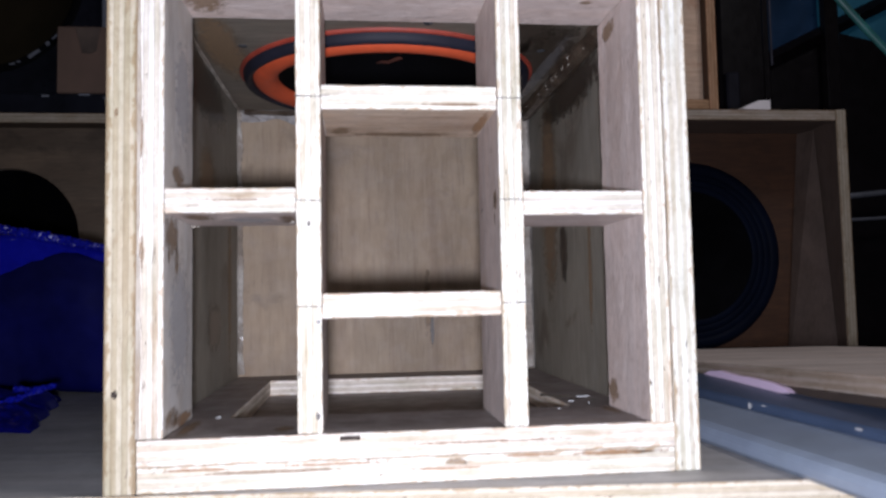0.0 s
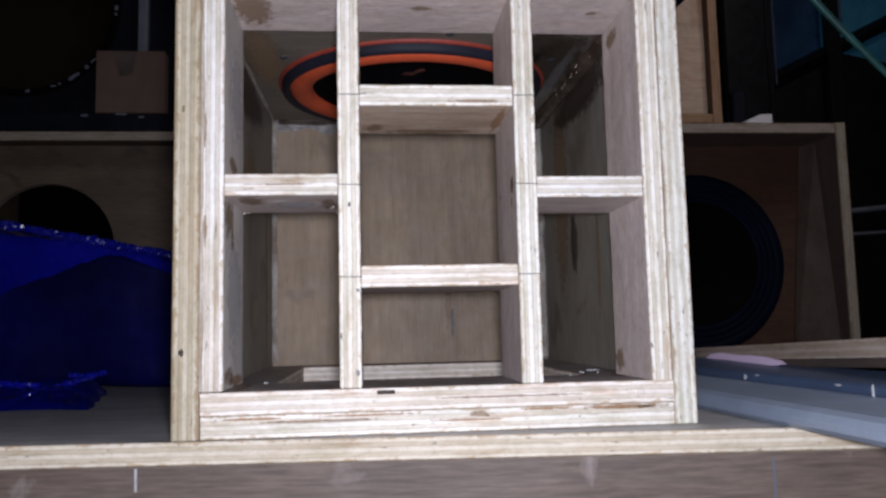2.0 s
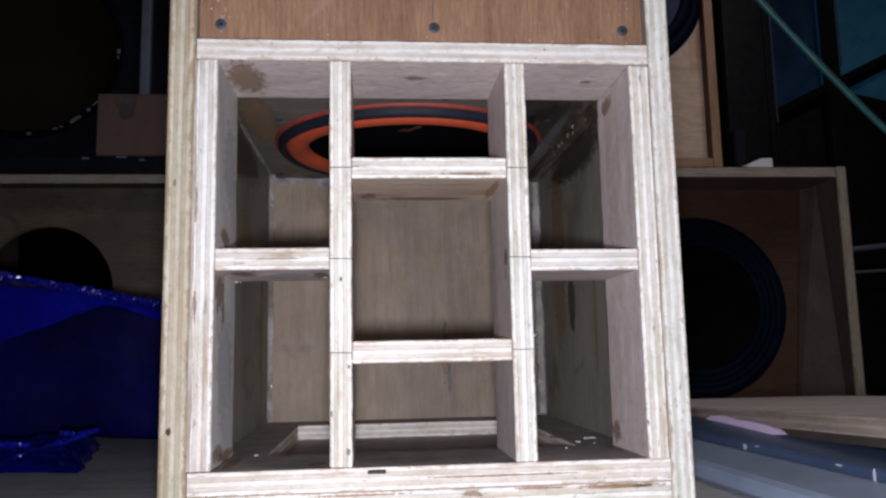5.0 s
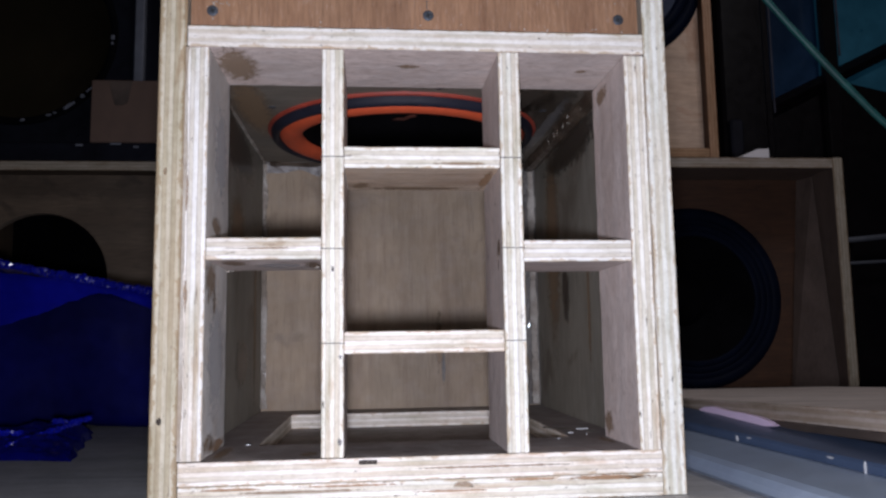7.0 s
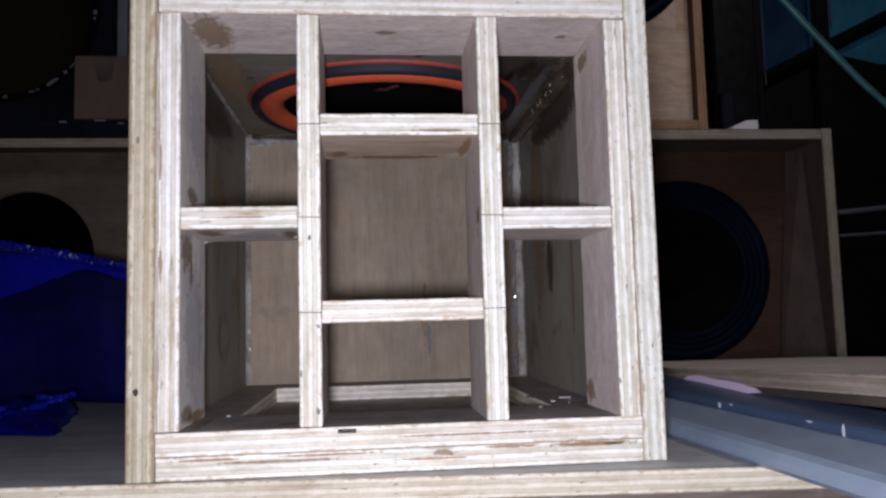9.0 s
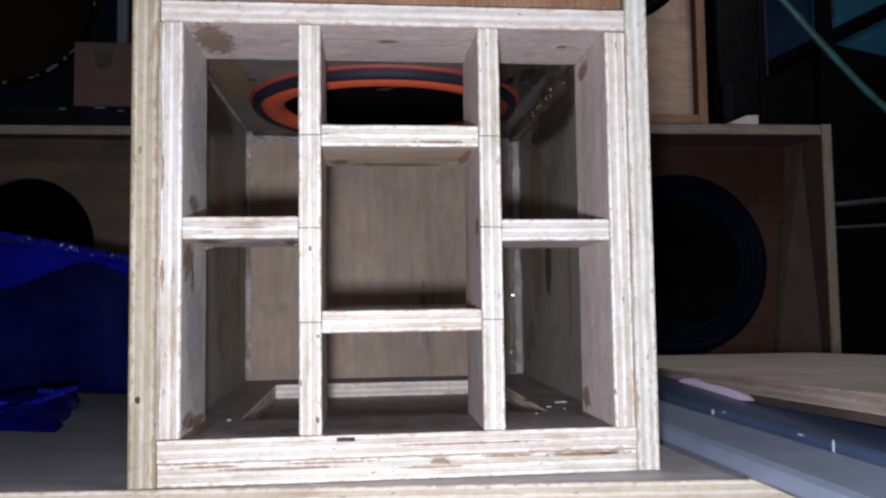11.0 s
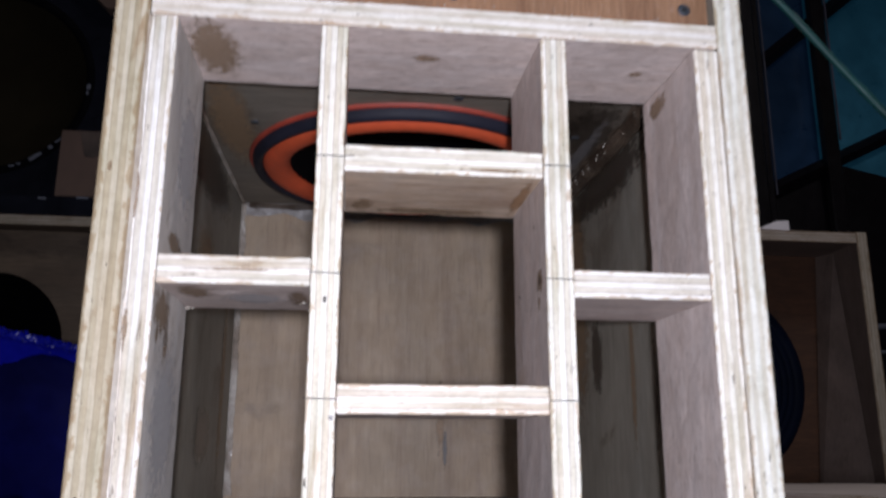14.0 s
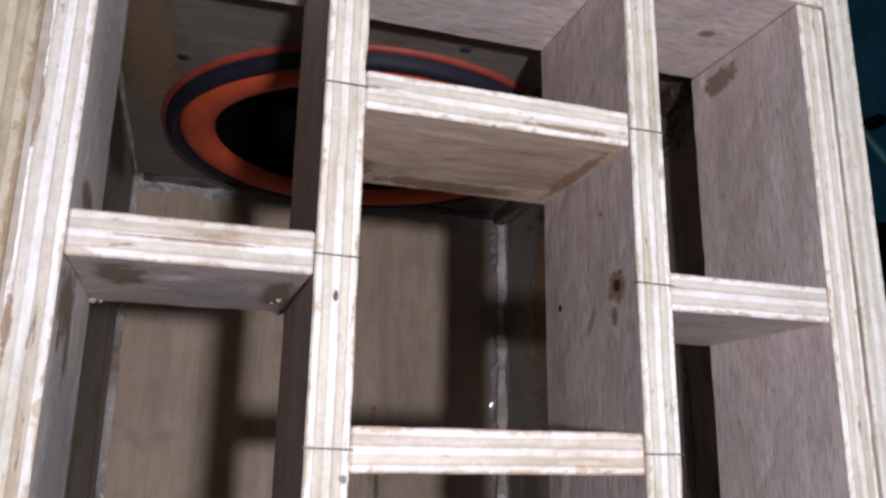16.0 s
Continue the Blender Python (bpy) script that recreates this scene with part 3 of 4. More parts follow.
def crust(name, corner, along, a, b, length, reach_a, reach_b, seed, mat, label=""):
    """A lumpy fillet of hardened glue in the corner of two boards."""
    bm = bmesh.new()
    rows = []
    n, k = int(length / 0.004), 7
    for i in range(n + 1):
        p = Vector(corner) + Vector(along) * (length * i / n)
        row = []
        for m in range(k + 1):
            c = m / k
            ra = reach_a * (1 + 0.6 * noise.noise((i * 0.11, seed, 0.0))) * (1 - c) ** 1.6
            rb_ = reach_b * (1 + 0.6 * noise.noise((i * 0.13, seed, 5.0))) * c ** 1.6
            q = p + Vector(a) * (ra + 0.0004) + Vector(b) * (rb_ + 0.0004)
            lump = 0.0012 * abs(noise.noise(q * 150)) + 0.0008 * abs(noise.noise(q * 420))
            q += (Vector(a) + Vector(b)) * (lump if 0 < m < k else 0.0)
            row.append(bm.verts.new(q))
        rows.append(row)
    for u, v in zip(rows, rows[1:]):
        for m in range(k):
            bm.faces.new((u[m], u[m + 1], v[m + 1], v[m]))
    bmesh.ops.recalc_face_normals(bm, faces=bm.faces)
    part(name, bm, mat, cab, label, None, False)


GLUE_GREY = plain("frosted_grey_glue", (0.25, 0.23, 0.21), 0.4, vary=0.6, scale=170, relief=0.9, coat=0.2, col2=(0.19, 0.165, 0.145))
crust("glue_crust", (0.1935, BACK_Y, 0.032), (0, 0, 1), (-1, 0, 0), (0, -1, 0), 0.345, 0.016, 0.012, 1.0, GLUE_GREY, "frosted grey crust of glue in the corner")
crust("glue_crust", (-0.192, BACK_Y, PZ), (1, 0, 0), (0, -1, 0), (0, 0, -1), 0.384, 0.007, 0.014, 2.0, GLUE_GREY, "frosted grey crust of glue in the corner")
crust("glue_crust", (0.1935, 0.105, PZ), (0, 1, 0), (-1, 0, 0), (0, 0, -1), 0.33, 0.014, 0.010, 3.0, GLUE_BROWN, "brown crust of glue in the corner")


def phillips(parent, at, r=0.0048):
    s = part("screw", lathe([(0, 0.0006), (r * 0.5, 0.0007), (r * 0.93, 0.0006), (r, 0.0002), (r, -0.001)], 20), SCREW, parent, "countersunk blued cross-head screw", at, True)
    bm = bmesh.new()
    for a in (0.4, 0.4 + math.pi / 2):
        t = bmesh.ops.create_cube(bm, size=1, matrix=Matrix.Translation((0, 0, 0.0006)) @ Matrix.Rotation(a, 4, "Z") @ Matrix.Diagonal((r * 1.1, r * 0.22, 0.0006, 1)))
    part("recess", bm, SLOT, s, "", at)


# driver that faces down into the chamber
DOWN = Matrix.Translation((DC[0], DC[1], PZ)) @ Matrix.Rotation(math.pi, 4, "X")
drv = part("woofer", lathe([(0.145, -0.002), (0.145, 0.0015), (0.150, 0.003), (0.157, 0.003), (0.158, 0.001), (0.158, -0.0005)]), NAVY, cab, "woofer with an orange surround and black cone", DOWN, True)
part("rim", lathe([(0.1565, 0.0005), (0.157, 0.003), (0.1610, 0.0035), (0.163, 0.002), (0.163, -0.0005)]), RED_RING, drv, "red rim", DOWN, True)
part("gasket", lathe(arc(0.1480, 0.1595, 0.003, 0.0100)), NAVY, drv, "dark navy gasket", DOWN, True)
part("surround", lathe(arc(0.122, 0.1500, 0.003, 0.0115, 12)), ORANGE, drv, "orange foam surround", DOWN, True)
part("cone", lathe([(0.123, 0.003), (0.11, -0.004), (0.05, -0.055), (0.048, -0.056)]), CONE_AND_SHADE, drv, "black paper cone", DOWN, True)
part("dust_cap", lathe([(0.05, -0.055), (0.04, -0.044), (0.02, -0.037), (0.0, -0.035)]), CONE_AND_SHADE, drv, "", DOWN, True)
part("sticker", blob([(-0.022, -0.012), (-0.012, -0.004), (0.002, -0.004), (0.014, 0.006), (0.026, 0.010), (0.030, 0.004), (0.016, -0.002), (0.004, -0.012), (-0.010, -0.011)], 0.001), RED_FADED, drv, "faded red mark on the cone", Matrix.Translation((-0.002, DC[1] + 0.030, PZ + 0.030)) @ Matrix.Diagonal((0.6, 0.6, 1, 1)) @ Matrix.Rotation(math.pi, 4, "X") @ Matrix.Rotation(radians(-14), 4, "X"))
for x, y in ((0.027, 0.131), (-0.15, 0.205), (0.15, 0.205)):
    phillips(cab, Matrix.Translation((x, y, PZ)) @ Matrix.Rotation(math.pi, 4, "X"), 0.0045)

# upper baffle with its own woofer
BY = 0.011
UC = (0.009, 0.574)
part("baffle", pierced(0.372, 0.387, 0.015, disc_pts(UC[1] - 0.571, -UC[0], 0.118)), [BAFFLE, EDGE], cab, "orange-brown plywood baffle recessed in the front", Matrix.Translation((0, BY + 0.0075, 0.571)) @ FACING_V)
for x in (-0.176, 0.007, 0.176):
    phillips(cab, Matrix.Translation((x, BY, 0.4025)) @ RX)
part("saw_line", slab(0.0008, 0.03, 0.0006, 0.0001), [PENCIL, PENCIL], cab, "", Matrix.Translation((0.006, BY - 0.0001, 0.4235)) @ FACING)
FRONT = Matrix.Translation((UC[0], BY, UC[1])) @ RX
uw = part("woofer", lathe([(0.116, -0.002), (0.116, 0.005), (0.119, 0.0065), (0.131, 0.006), (0.1355, 0.003), (0.136, 0)]), STEEL_BLACK, cab, "woofer with a glossy black surround and red cone", FRONT, True)
part("surround", lathe(arc(0.103, 0.118, 0.005, 0.006) [::1]), RUBBER, uw, "glossy black rubber roll", FRONT, True)
part("surround", lathe(arc(0.086, 0.1035, 0.004, 0.010)), RUBBER, uw, "glossy black rubber roll", FRONT, True)
part("cone", lathe([(0.088, 0.004), (0.08, -0.002), (0.036, -0.032), (0.034, -0.03)]), RED_CONE, uw, "bright red cone", FRONT, True)
part("dust_cap", lathe([(0.036, -0.031), (0.028, -0.022), (0.014, -0.017), (0, -0.015)]), RED_CONE, uw, "", FRONT, True)
for a in range(4):
    an = math.pi / 4 + a * math.pi / 2
    phillips(uw, FRONT @ Matrix.Translation((0.127 * math.cos(an), 0.127 * math.sin(an), 0.0062)), 0.0042)

# ---- lower cabinet that carries everything ----
LT = Matrix.Translation((0, -0.010, 0)) @ Matrix.Rotation(radians(-4.9), 4, "Z")
low = thing("lower_cabinet", LT @ Matrix.Translation((-0.1, 0.4, FLOOR_Z)), "weathered plywood cabinet under the speaker boxes", "cabinet")
board("top_panel", low, (-1.25, -0.008, BASE - 0.0185), (0.95, 0.92, BASE - 0.0005), "z", [GREYTOP, EDGE_TABLE], "", LT)
board("front_panel", low, (-1.23, -0.002, FLOOR_Z), (0.93, 0.016, BASE - 0.019), "y", [SKIRT, EDGE_DIM], "", LT, grain_up=False)
board("side_panel", low, (-1.248, 0.017, FLOOR_Z), (-1.23, 0.90, BASE - 0.019), "x", [SKIRT, EDGE_DIM], "", LT)
board("side_panel", low, (0.93, 0.017, FLOOR_Z), (0.948, 0.90, BASE - 0.019), "x", [SKIRT, EDGE_DIM], "", LT)
board("back_panel", low, (-1.23, 0.882, FLOOR_Z), (0.93, 0.90, BASE - 0.019), "y", [SKIRT, EDGE_DIM], "", LT, grain_up=False)
for x, z, h, s in ((-0.245, -0.036, 0.018, 0.0022), (0.26, -0.05, 0.04, 0.0022)):
    part("paint_drip", slab(s, h, 0.0008, 0.0003), [PAINT_WHITE if x < 0 else GREY_TUBE] * 2, low, "", LT @ Matrix.Translation((x, -0.0022, z)) @ FACING)


# ---- blue plastic sack ----
def sack(lo, hi, seed, lump=0.03, fine=0.006, square=7, slope=0.0, cuts=22, crumple=0.0):
    bm = bmesh.new()
    bmesh.ops.create_cube(bm, size=2)
    bmesh.ops.subdivide_edges(bm, edges=bm.edges[:], cuts=cuts, use_grid_fill=True)
    c = Vector([(a + b) / 2 for a, b in zip(lo, hi)])
    h = Vector([(b - a) / 2 for a, b in zip(lo, hi)])
    for v in bm.verts:
        p = v.co.copy()
        q = Vector([math.copysign(abs(k) ** 0.9, k) for k in p])
        n = (abs(p.x) ** square + abs(p.y) ** square + abs(p.z) ** square) ** (1 / square)
        p = q / n * 1.0
        w = Vector((p.x * h.x, p.y * h.y, p.z * h.z))
        s = Vector((seed, seed * 2, 0))
        k = noise.fractal((w * 7 + s), 1.0, 2.0, 4)
        m = abs(noise.noise(w * 22 + s)) + (0.9 * abs(noise.noise(w * 60 + s)) if p.z > 0.72 and p.y < -0.6 else 0.0)
        d = p.normalized()
        w += d * (lump * k - fine * m)
        w.z = max(w.z, -h.z)
        w.z += slope * (-0.38 - c.x - w.x) * max(0.0, w.z / h.z + 1) / 2
        v.co = c + w + crumple * Vector((random.uniform(-1, 1), random.uniform(-1, 1), random.uniform(-1, 1)))
        v.co.z = max(v.co.z, lo[2])
    return bm


bag = thing("plastic_sack", Matrix.Translation((-0.6, 0.8, BASE)), "bundle wrapped in shiny blue plastic sheet", "sack")
BODY_LO, BODY_HI = (-1.1, 0.655, BASE), (-0.27, 0.86, 0.196)
# Lower sack takes the darker copy, so its shade is in the colour.
part("body", sack(BODY_LO, BODY_HI, 3.1, 0.010, 0.006, 14, 0.2), SHADED_TARP, bag, "lower sheet, coloured dark for its shade", None, True)
bm = sack((BODY_LO[0] - 0.012, BODY_LO[1] - 0.014, BASE), (BODY_HI[0] + 0.012, 0.87, BODY_HI[2] + 0.008), 3.1, 0.010, 0.006, 14, 0.2, 52)


# Upper limit of the painted shade on the sack.
def shade_line(x):
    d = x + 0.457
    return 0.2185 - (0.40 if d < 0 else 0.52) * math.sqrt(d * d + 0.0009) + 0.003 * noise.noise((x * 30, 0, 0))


bmesh.ops.delete(bm, geom=[f for f in bm.faces if f.calc_center_median().z < max(0.05, shade_line(f.calc_center_median().x))], context="FACES")
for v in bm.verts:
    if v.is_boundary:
        v.co.z = max(0.05, shade_line(v.co.x)) + 0.004 * noise.noise(v.co * 40)
part("cover", bm, TARP, bag, "shiny blue sheet, its lit upper part", None, True)
rim = [(x, 0.640, 0.2055 + 0.2 * (-0.38 - x)) for x in (-1.02, -0.88, -0.74, -0.6, -0.5, -0.4, -0.32, -0.285)]
part("crease", tube(curve_points(rim, 62), 0.0060, 9, 0.6, 0.0021), TARP_CREASE, bag, "glinting crumpled edge of the sheet")


def crumpled_fold(x0, x1, y0, y1, high, nx=84, ny=46):
    """A slack fold of sheet lying on the table, with sharp creases and tucked-in rims."""
    bm = bmesh.new()
    rows = []
    for j in range(ny + 1):
        v = j / ny
        row = []
        for i in range(nx + 1):
            u = i / nx
            front = y0 + 0.03 * noise.noise((u * 5, 1.7, 0)) + 0.02 * (1 - u)
            right = x1 - 0.078 * v + 0.008 * noise.noise((v * 5, 4.2, 0))
            x, y = x0 + (right - x0) * u, front + (y1 - front) * v
            body = min(1.0, v / 0.14, (1 - v) / 0.3, (1 - u) / 0.07) ** 0.5 if 0 < v < 1 and u < 1 else 0.0
            p = Vector((x * 14 + 0.5 * y * 14, y * 15, 3.3))
            ridge = 1 - abs(noise.noise(p)) * 2.2
            small = 1 - abs(noise.noise(p * 3.1)) * 2.0
            z = body * high * (0.45 + 0.42 * ridge + 0.16 * small + 0.25 * v)
            jag = 0.0011 * body
            row.append(bm.verts.new((x + random.uniform(-jag, jag), y + random.uniform(-jag, jag), BASE + max(0.0, z + random.uniform(-jag, jag)) + (0.0004 if body else 0.0))))
        rows.append(row)
    for a, b in zip(rows, rows[1:]):
        for i in range(nx):
            bm.faces.new((a[i], a[i + 1], b[i + 1], b[i]))
    return bm


part("fold", crumpled_fold(-0.92, -0.378, 0.312, 0.60, 0.024), TARP_FOLD, bag, "crumpled fold of plastic at the foot")
for line in (((-0.468, 0.338, 0.008), (-0.452, 0.365, 0.014), (-0.432, 0.40, 0.021), (-0.418, 0.43, 0.027)),
             ((-0.56, 0.385, 0.020), (-0.52, 0.38, 0.022), (-0.47, 0.385, 0.018)),
             ((-0.452, 0.43, 0.028), (-0.425, 0.425, 0.027), (-0.405, 0.435, 0.030)),
             ((-0.54, 0.35, 0.012), (-0.505, 0.362, 0.014))):
    part("crease", tube(curve_points(line, 26), 0.0030, 7, 0.6, 0.0014), TARP_CREASE, bag, "glinting crease in the fold")

# ---- painted case and board beside the cabinet ----
OT = Matrix.Translation((0.30, 0.1, 0)) @ Matrix.Rotation(radians(-2.0), 4, "Z") @ Matrix.Translation((-0.30, -0.1, 0))
CT = Matrix.Translation((0.27, 0.25, 0)) @ Matrix.Rotation(radians(4.5), 4, "Z") @ Matrix.Translation((-0.27, -0.25, 0)) @ OT
case = thing("metal_case", CT @ Matrix.Translation((0.45, 0.15, BASE)), "blue-grey painted flat metal case with chipped paint", "case")


def extruded(profile, y0, y1):
    bm = bmesh.new()
    a = [bm.verts.new((x, y0, z)) for x, z in profile]
    b = [bm.verts.new((x, y1, z)) for x, z in profile]
    for i in range(len(profile)):
        j = (i + 1) % len(profile)
        bm.faces.new((a[i], a[j], b[j], b[i]))
    bm.faces.new(a[::-1])
    bm.faces.new(b)
    bmesh.ops.recalc_face_normals(bm, faces=bm.faces)
    return bm


part("tray", extruded([(0.253, BASE), (0.249, -0.002), (0.249, 0.004), (0.252, 0.009), (0.258, 0.012), (0.304, 0.0185), (0.352, 0.0185), (0.352, 0.004), (0.62, 0.0), (0.62, BASE)], -0.30, 0.42), CASE, case, "", CT)
part("lid", extruded([(0.306, 0.0187), (0.305, 0.025), (0.307, 0.0275), (0.345, 0.034), (0.351, 0.034), (0.351, 0.0187)], -0.298, 0.418), CASE_DARK, case, "darker blue lid", CT)
FLAKE = Matrix(((0, 0, -1, 0), (-1, 0, 0, 0), (0, 1, 0, 0), (0, 0, 0, 1)))   # thickness along -x, local y up
for i, (y, z, w, h) in enumerate(((0.118, 0.0225, 0.0046, 0.0056), (0.095, 0.0252, 0.007, 0.0016), (-0.072, 0.0225, 0.0026, 0.0095), (-0.03, 0.0245, 0.008, 0.0018))):
    flake = [(w / 2 * (1 + 0.5 * noise.noise((a, i, 2.1))) * math.cos(a), h / 2 * (1 + 0.5 * noise.noise((a, i, 6.4))) * math.sin(a)) for a in [k * math.pi / 5 for k in range(10)]]
    part("paint_chip", blob(flake, 0.0006), PAINT_WHITE, case, "white chipped paint", CT @ Matrix.Translation((0.3047, y, z)) @ FLAKE)
pl = thing("plywood_board", OT @ Matrix.Translation((0.5, 0.1, 0.037)), "loose weathered plywood board lying on the case", "board")
PT = OT @ Matrix.Translation((0, -0.1, 0.055)) @ Matrix.Rotation(radians(-2.6), 4, "X") @ Matrix.Translation((0, 0.1, -0.0475))
board("sheet", pl, (0.353, -0.34, 0.0415), (0.87, 0.945, 0.0575), "z", [BOARD_TOP, EDGE_DIM], "", PT)
# Lower layer of the board; its dark colour paints the gap's shadow.
board("backing", pl, (0.3545, -0.338, 0.0335), (0.868, 0.943, 0.0413), "z", [SKIRT, DARK_BROWN], "lower layer, coloured dark for the shadow under the board", PT)
foam = thing("foam_scrap", OT @ Matrix.Translation((0.345, 0.2, 0.037)), "strip of pale pink foam squeezed under the board", "foam")
part("strip", blob([(0.0, 0.0), (0.03, -0.003), (0.2, -0.003), (0.235, 0.0), (0.22, 0.004), (0.19, 0.0065), (0.14, 0.007), (0.10, 0.006), (0.05, 0.0075), (0.02, 0.005)], 0.006), PINK, foam, "", OT @ Matrix.Translation((0.352, 0.30, 0.0345)) @ Matrix.Diagonal((1, 0.82, 0.95, 1)) @ Matrix.Rotation(radians(-90), 4, "Z") @ Matrix.Rotation(radians(90), 4, "X"))


# ---- cabinets behind ----
def bass_bin(name, x0, x1, z0, z1, y, depth, recess, mats_frame, mat_baffle, t, splay, label, dc, dr, divider=None):
    ob = thing(name, Matrix.Translation(((x0 + x1) / 2, y + depth / 2, z0)), label, "speaker cabinet")
    board("side_panel", ob, (x0, y, z0), (x0 + t, y + depth, z1), "x", mats_frame)
    board("side_panel", ob, (x1 - t, y, z0), (x1, y + depth, z1), "x", mats_frame)
    board("top_panel", ob, (x0 + t, y + 0.001, z1 - t), (x1 - t, y + depth, z1 - 0.001), "z", mats_frame)
    board("bottom_panel", ob, (x0 + t, y + 0.001, z0), (x1 - t, y + depth, z0 + t), "z", mats_frame)
    board("back_panel", ob, (x0 + t, y + depth - t, z0 + t), (x1 - t, y + depth - 0.001, z1 - t), "y", mats_frame)
    if divider:
        board("shelf", ob, (x0 + t, y + 0.001, divider - t), (x1 - t, y + depth - t, divider), "z", mats_frame)
    lo = divider or z0 + t
    w, h = x1 - x0 - 2 * t, z1 - t - lo
    cx, cz = (x0 + x1) / 2, (lo + z1 - t) / 2
    part("baffle", pierced(w - 0.001, h - 0.001, t, disc_pts(dc[0] - cx, dc[1] - cz, dr)), [mat_baffle, EDGE_DIM], ob, "", Matrix.Translation((cx, y + recess + t / 2, cz)) @ FACING)
    return ob


rb = bass_bin("bass_cabinet", 0.377, 1.003, FLOOR_Z, 0.515, 0.98, 0.5, 0.13, [BRACE, EDGE_DIM], WARM_SHADED, 0.024, 0, "brown plywood bass cabinet with a large black woofer", (0.70, 0.213), 0.19, -0.085)
bm = bmesh.new()
vs = [(0.912, 1.105, -0.084), (0.977, 1.0, -0.084), (0.978, 1.105, -0.084), (0.964, 1.105, 0.489), (0.977, 1.06, 0.489), (0.978, 1.105, 0.489)]
vs = [bm.verts.new(v) for v in vs]
for f in ((0, 1, 2), (5, 4, 3), (0, 3, 4, 1), (1, 4, 5, 2), (2, 5, 3, 0)):
    bm.faces.new([vs[i] for i in f])
bmesh.ops.recalc_face_normals(bm, faces=bm.faces)
part("corner_brace", bm, BRACE, rb, "slanted plywood brace in the corner")
RW = Matrix.Translation((0.70, 1.11, 0.213)) @ RX
w2 = part("woofer", lathe([(0.185, -0.002), (0.185, 0.006), (0.20, 0.006), (0.208, 0.004), (0.21, 0)]), RUBBER_DULL, rb, "large black woofer", RW, True)
for r0, r1 in ((0.172, 0.187), (0.158, 0.173), (0.144, 0.159)):
    part("surround", lathe(arc(r0, r1, 0.003, 0.004)), RUBBER_DULL, w2, "glossy black ribbed surround", RW, True)
part("cone", lathe([(0.146, 0.003), (0.13, -0.008), (0.06, -0.07)]), CONE_AND_SHADE, w2, "black paper cone", RW, True)
part("dust_cap", lathe([(0.062, -0.069), (0.045, -0.05), (0.02, -0.042), (0, -0.04)]), CONE_AND_SHADE, w2, "", RW, True)

ru = bass_bin("bass_cabinet", 0.205, 0.722, 0.515, 1.30, 0.985, 0.4, 0.026, [WARM_SHADED, ORANGE_EDGE], TAN, 0.021, 0, "tan plywood cabinet with a black woofer, standing on another", (0.52, 0.94), 0.17)
UW = Matrix.Translation((0.52, 1.011, 0.94)) @ RX
w3 = part("woofer", lathe([(0.165, -0.002), (0.165, 0.008), (0.18, 0.008), (0.192, 0.005), (0.194, 0)]), RUBBER_DULL, ru, "black woofer", UW, True)
part("surround", lathe(arc(0.14, 0.166, 0.006, 0.009)), RUBBER_DULL, w3, "", UW, True)
part("cone", lathe([(0.142, 0.005), (0.12, -0.01), (0.05, -0.06)]), CONE_BLUE, w3, "dark blue-grey cone", UW, True)
part("dust_cap", lathe([(0.052, -0.059), (0.03, -0.045), (0, -0.04)]), CONE_BLUE, w3, "", UW, True)

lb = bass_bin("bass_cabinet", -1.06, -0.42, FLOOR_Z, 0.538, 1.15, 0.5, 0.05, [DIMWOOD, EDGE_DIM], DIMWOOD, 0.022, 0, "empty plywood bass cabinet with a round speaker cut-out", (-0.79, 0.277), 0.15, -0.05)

# Back panel coloured black to paint the darkness inside the cut-out.
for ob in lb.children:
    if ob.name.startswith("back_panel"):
        ob.data.materials[0] = CONE_AND_SHADE
for ob in (rb, ru, lb):
    ob["group"] = "bass cabinets behind"

# ---- large boxed driver on the far cabinet ----
dr = thing("boxed_driver", Matrix.Translation((-0.86, 1.3, 0.538)), "large black driver held by cardboard corner pieces", "loudspeaker")
part("frame", pierced(0.68, 0.6, 0.02, disc_pts(-0.060, 0.018, 0.208)), [STEEL_BLACK, STEEL_BLACK], dr, "", Matrix.Translation((-0.80, 1.225, 0.84)) @ FACING)
DW = Matrix.Translation((-0.860, 1.215, 0.858)) @ RX
part("cone", lathe([(0.21, 0.0), (0.18, -0.02), (0.09, -0.08), (0.0, -0.06)]), OLIVE, dr, "dark olive-brown cone", DW, True)
part("bezel", lathe([(0.203, -0.004), (0.205, 0.004), (0.216, 0.005), (0.222, 0.001)]), CONE_AND_SHADE, dr, "", DW, True)
for a, w in ((-86, 0.010), (-70, 0.012), (-66, 0.008), (-57, 0.022), (-53, 0.007), (-46, 0.009), (-40, 0.018), (-6, 0.008), (-2, 0.012)):
    an = radians(a)
    part("clip", slab(w, random.uniform(0.004, 0.009), 0.003, 0.001), [GREY_TUBE] * 2, dr, "worn metal clip", DW @ Matrix.Translation((0.211 * math.cos(an), 0.211 * math.sin(an), 0.006)) @ Matrix.Rotation(an + 1.57 + random.uniform(-0.35, 0.35), 4, "Z"))
part("foot_bar", slab(0.66, 0.05, 0.045, 0.006, 2), [STEEL_BLACK] * 2, dr, "", Matrix.Translation((-0.80, 1.19, 0.562)))
part("side_bar", slab(0.022, 0.03, 0.36, 0.003), [GREY_TUBE] * 2, dr, "grey metal strip", Matrix.Translation((-0.585, 1.21, 0.90)))
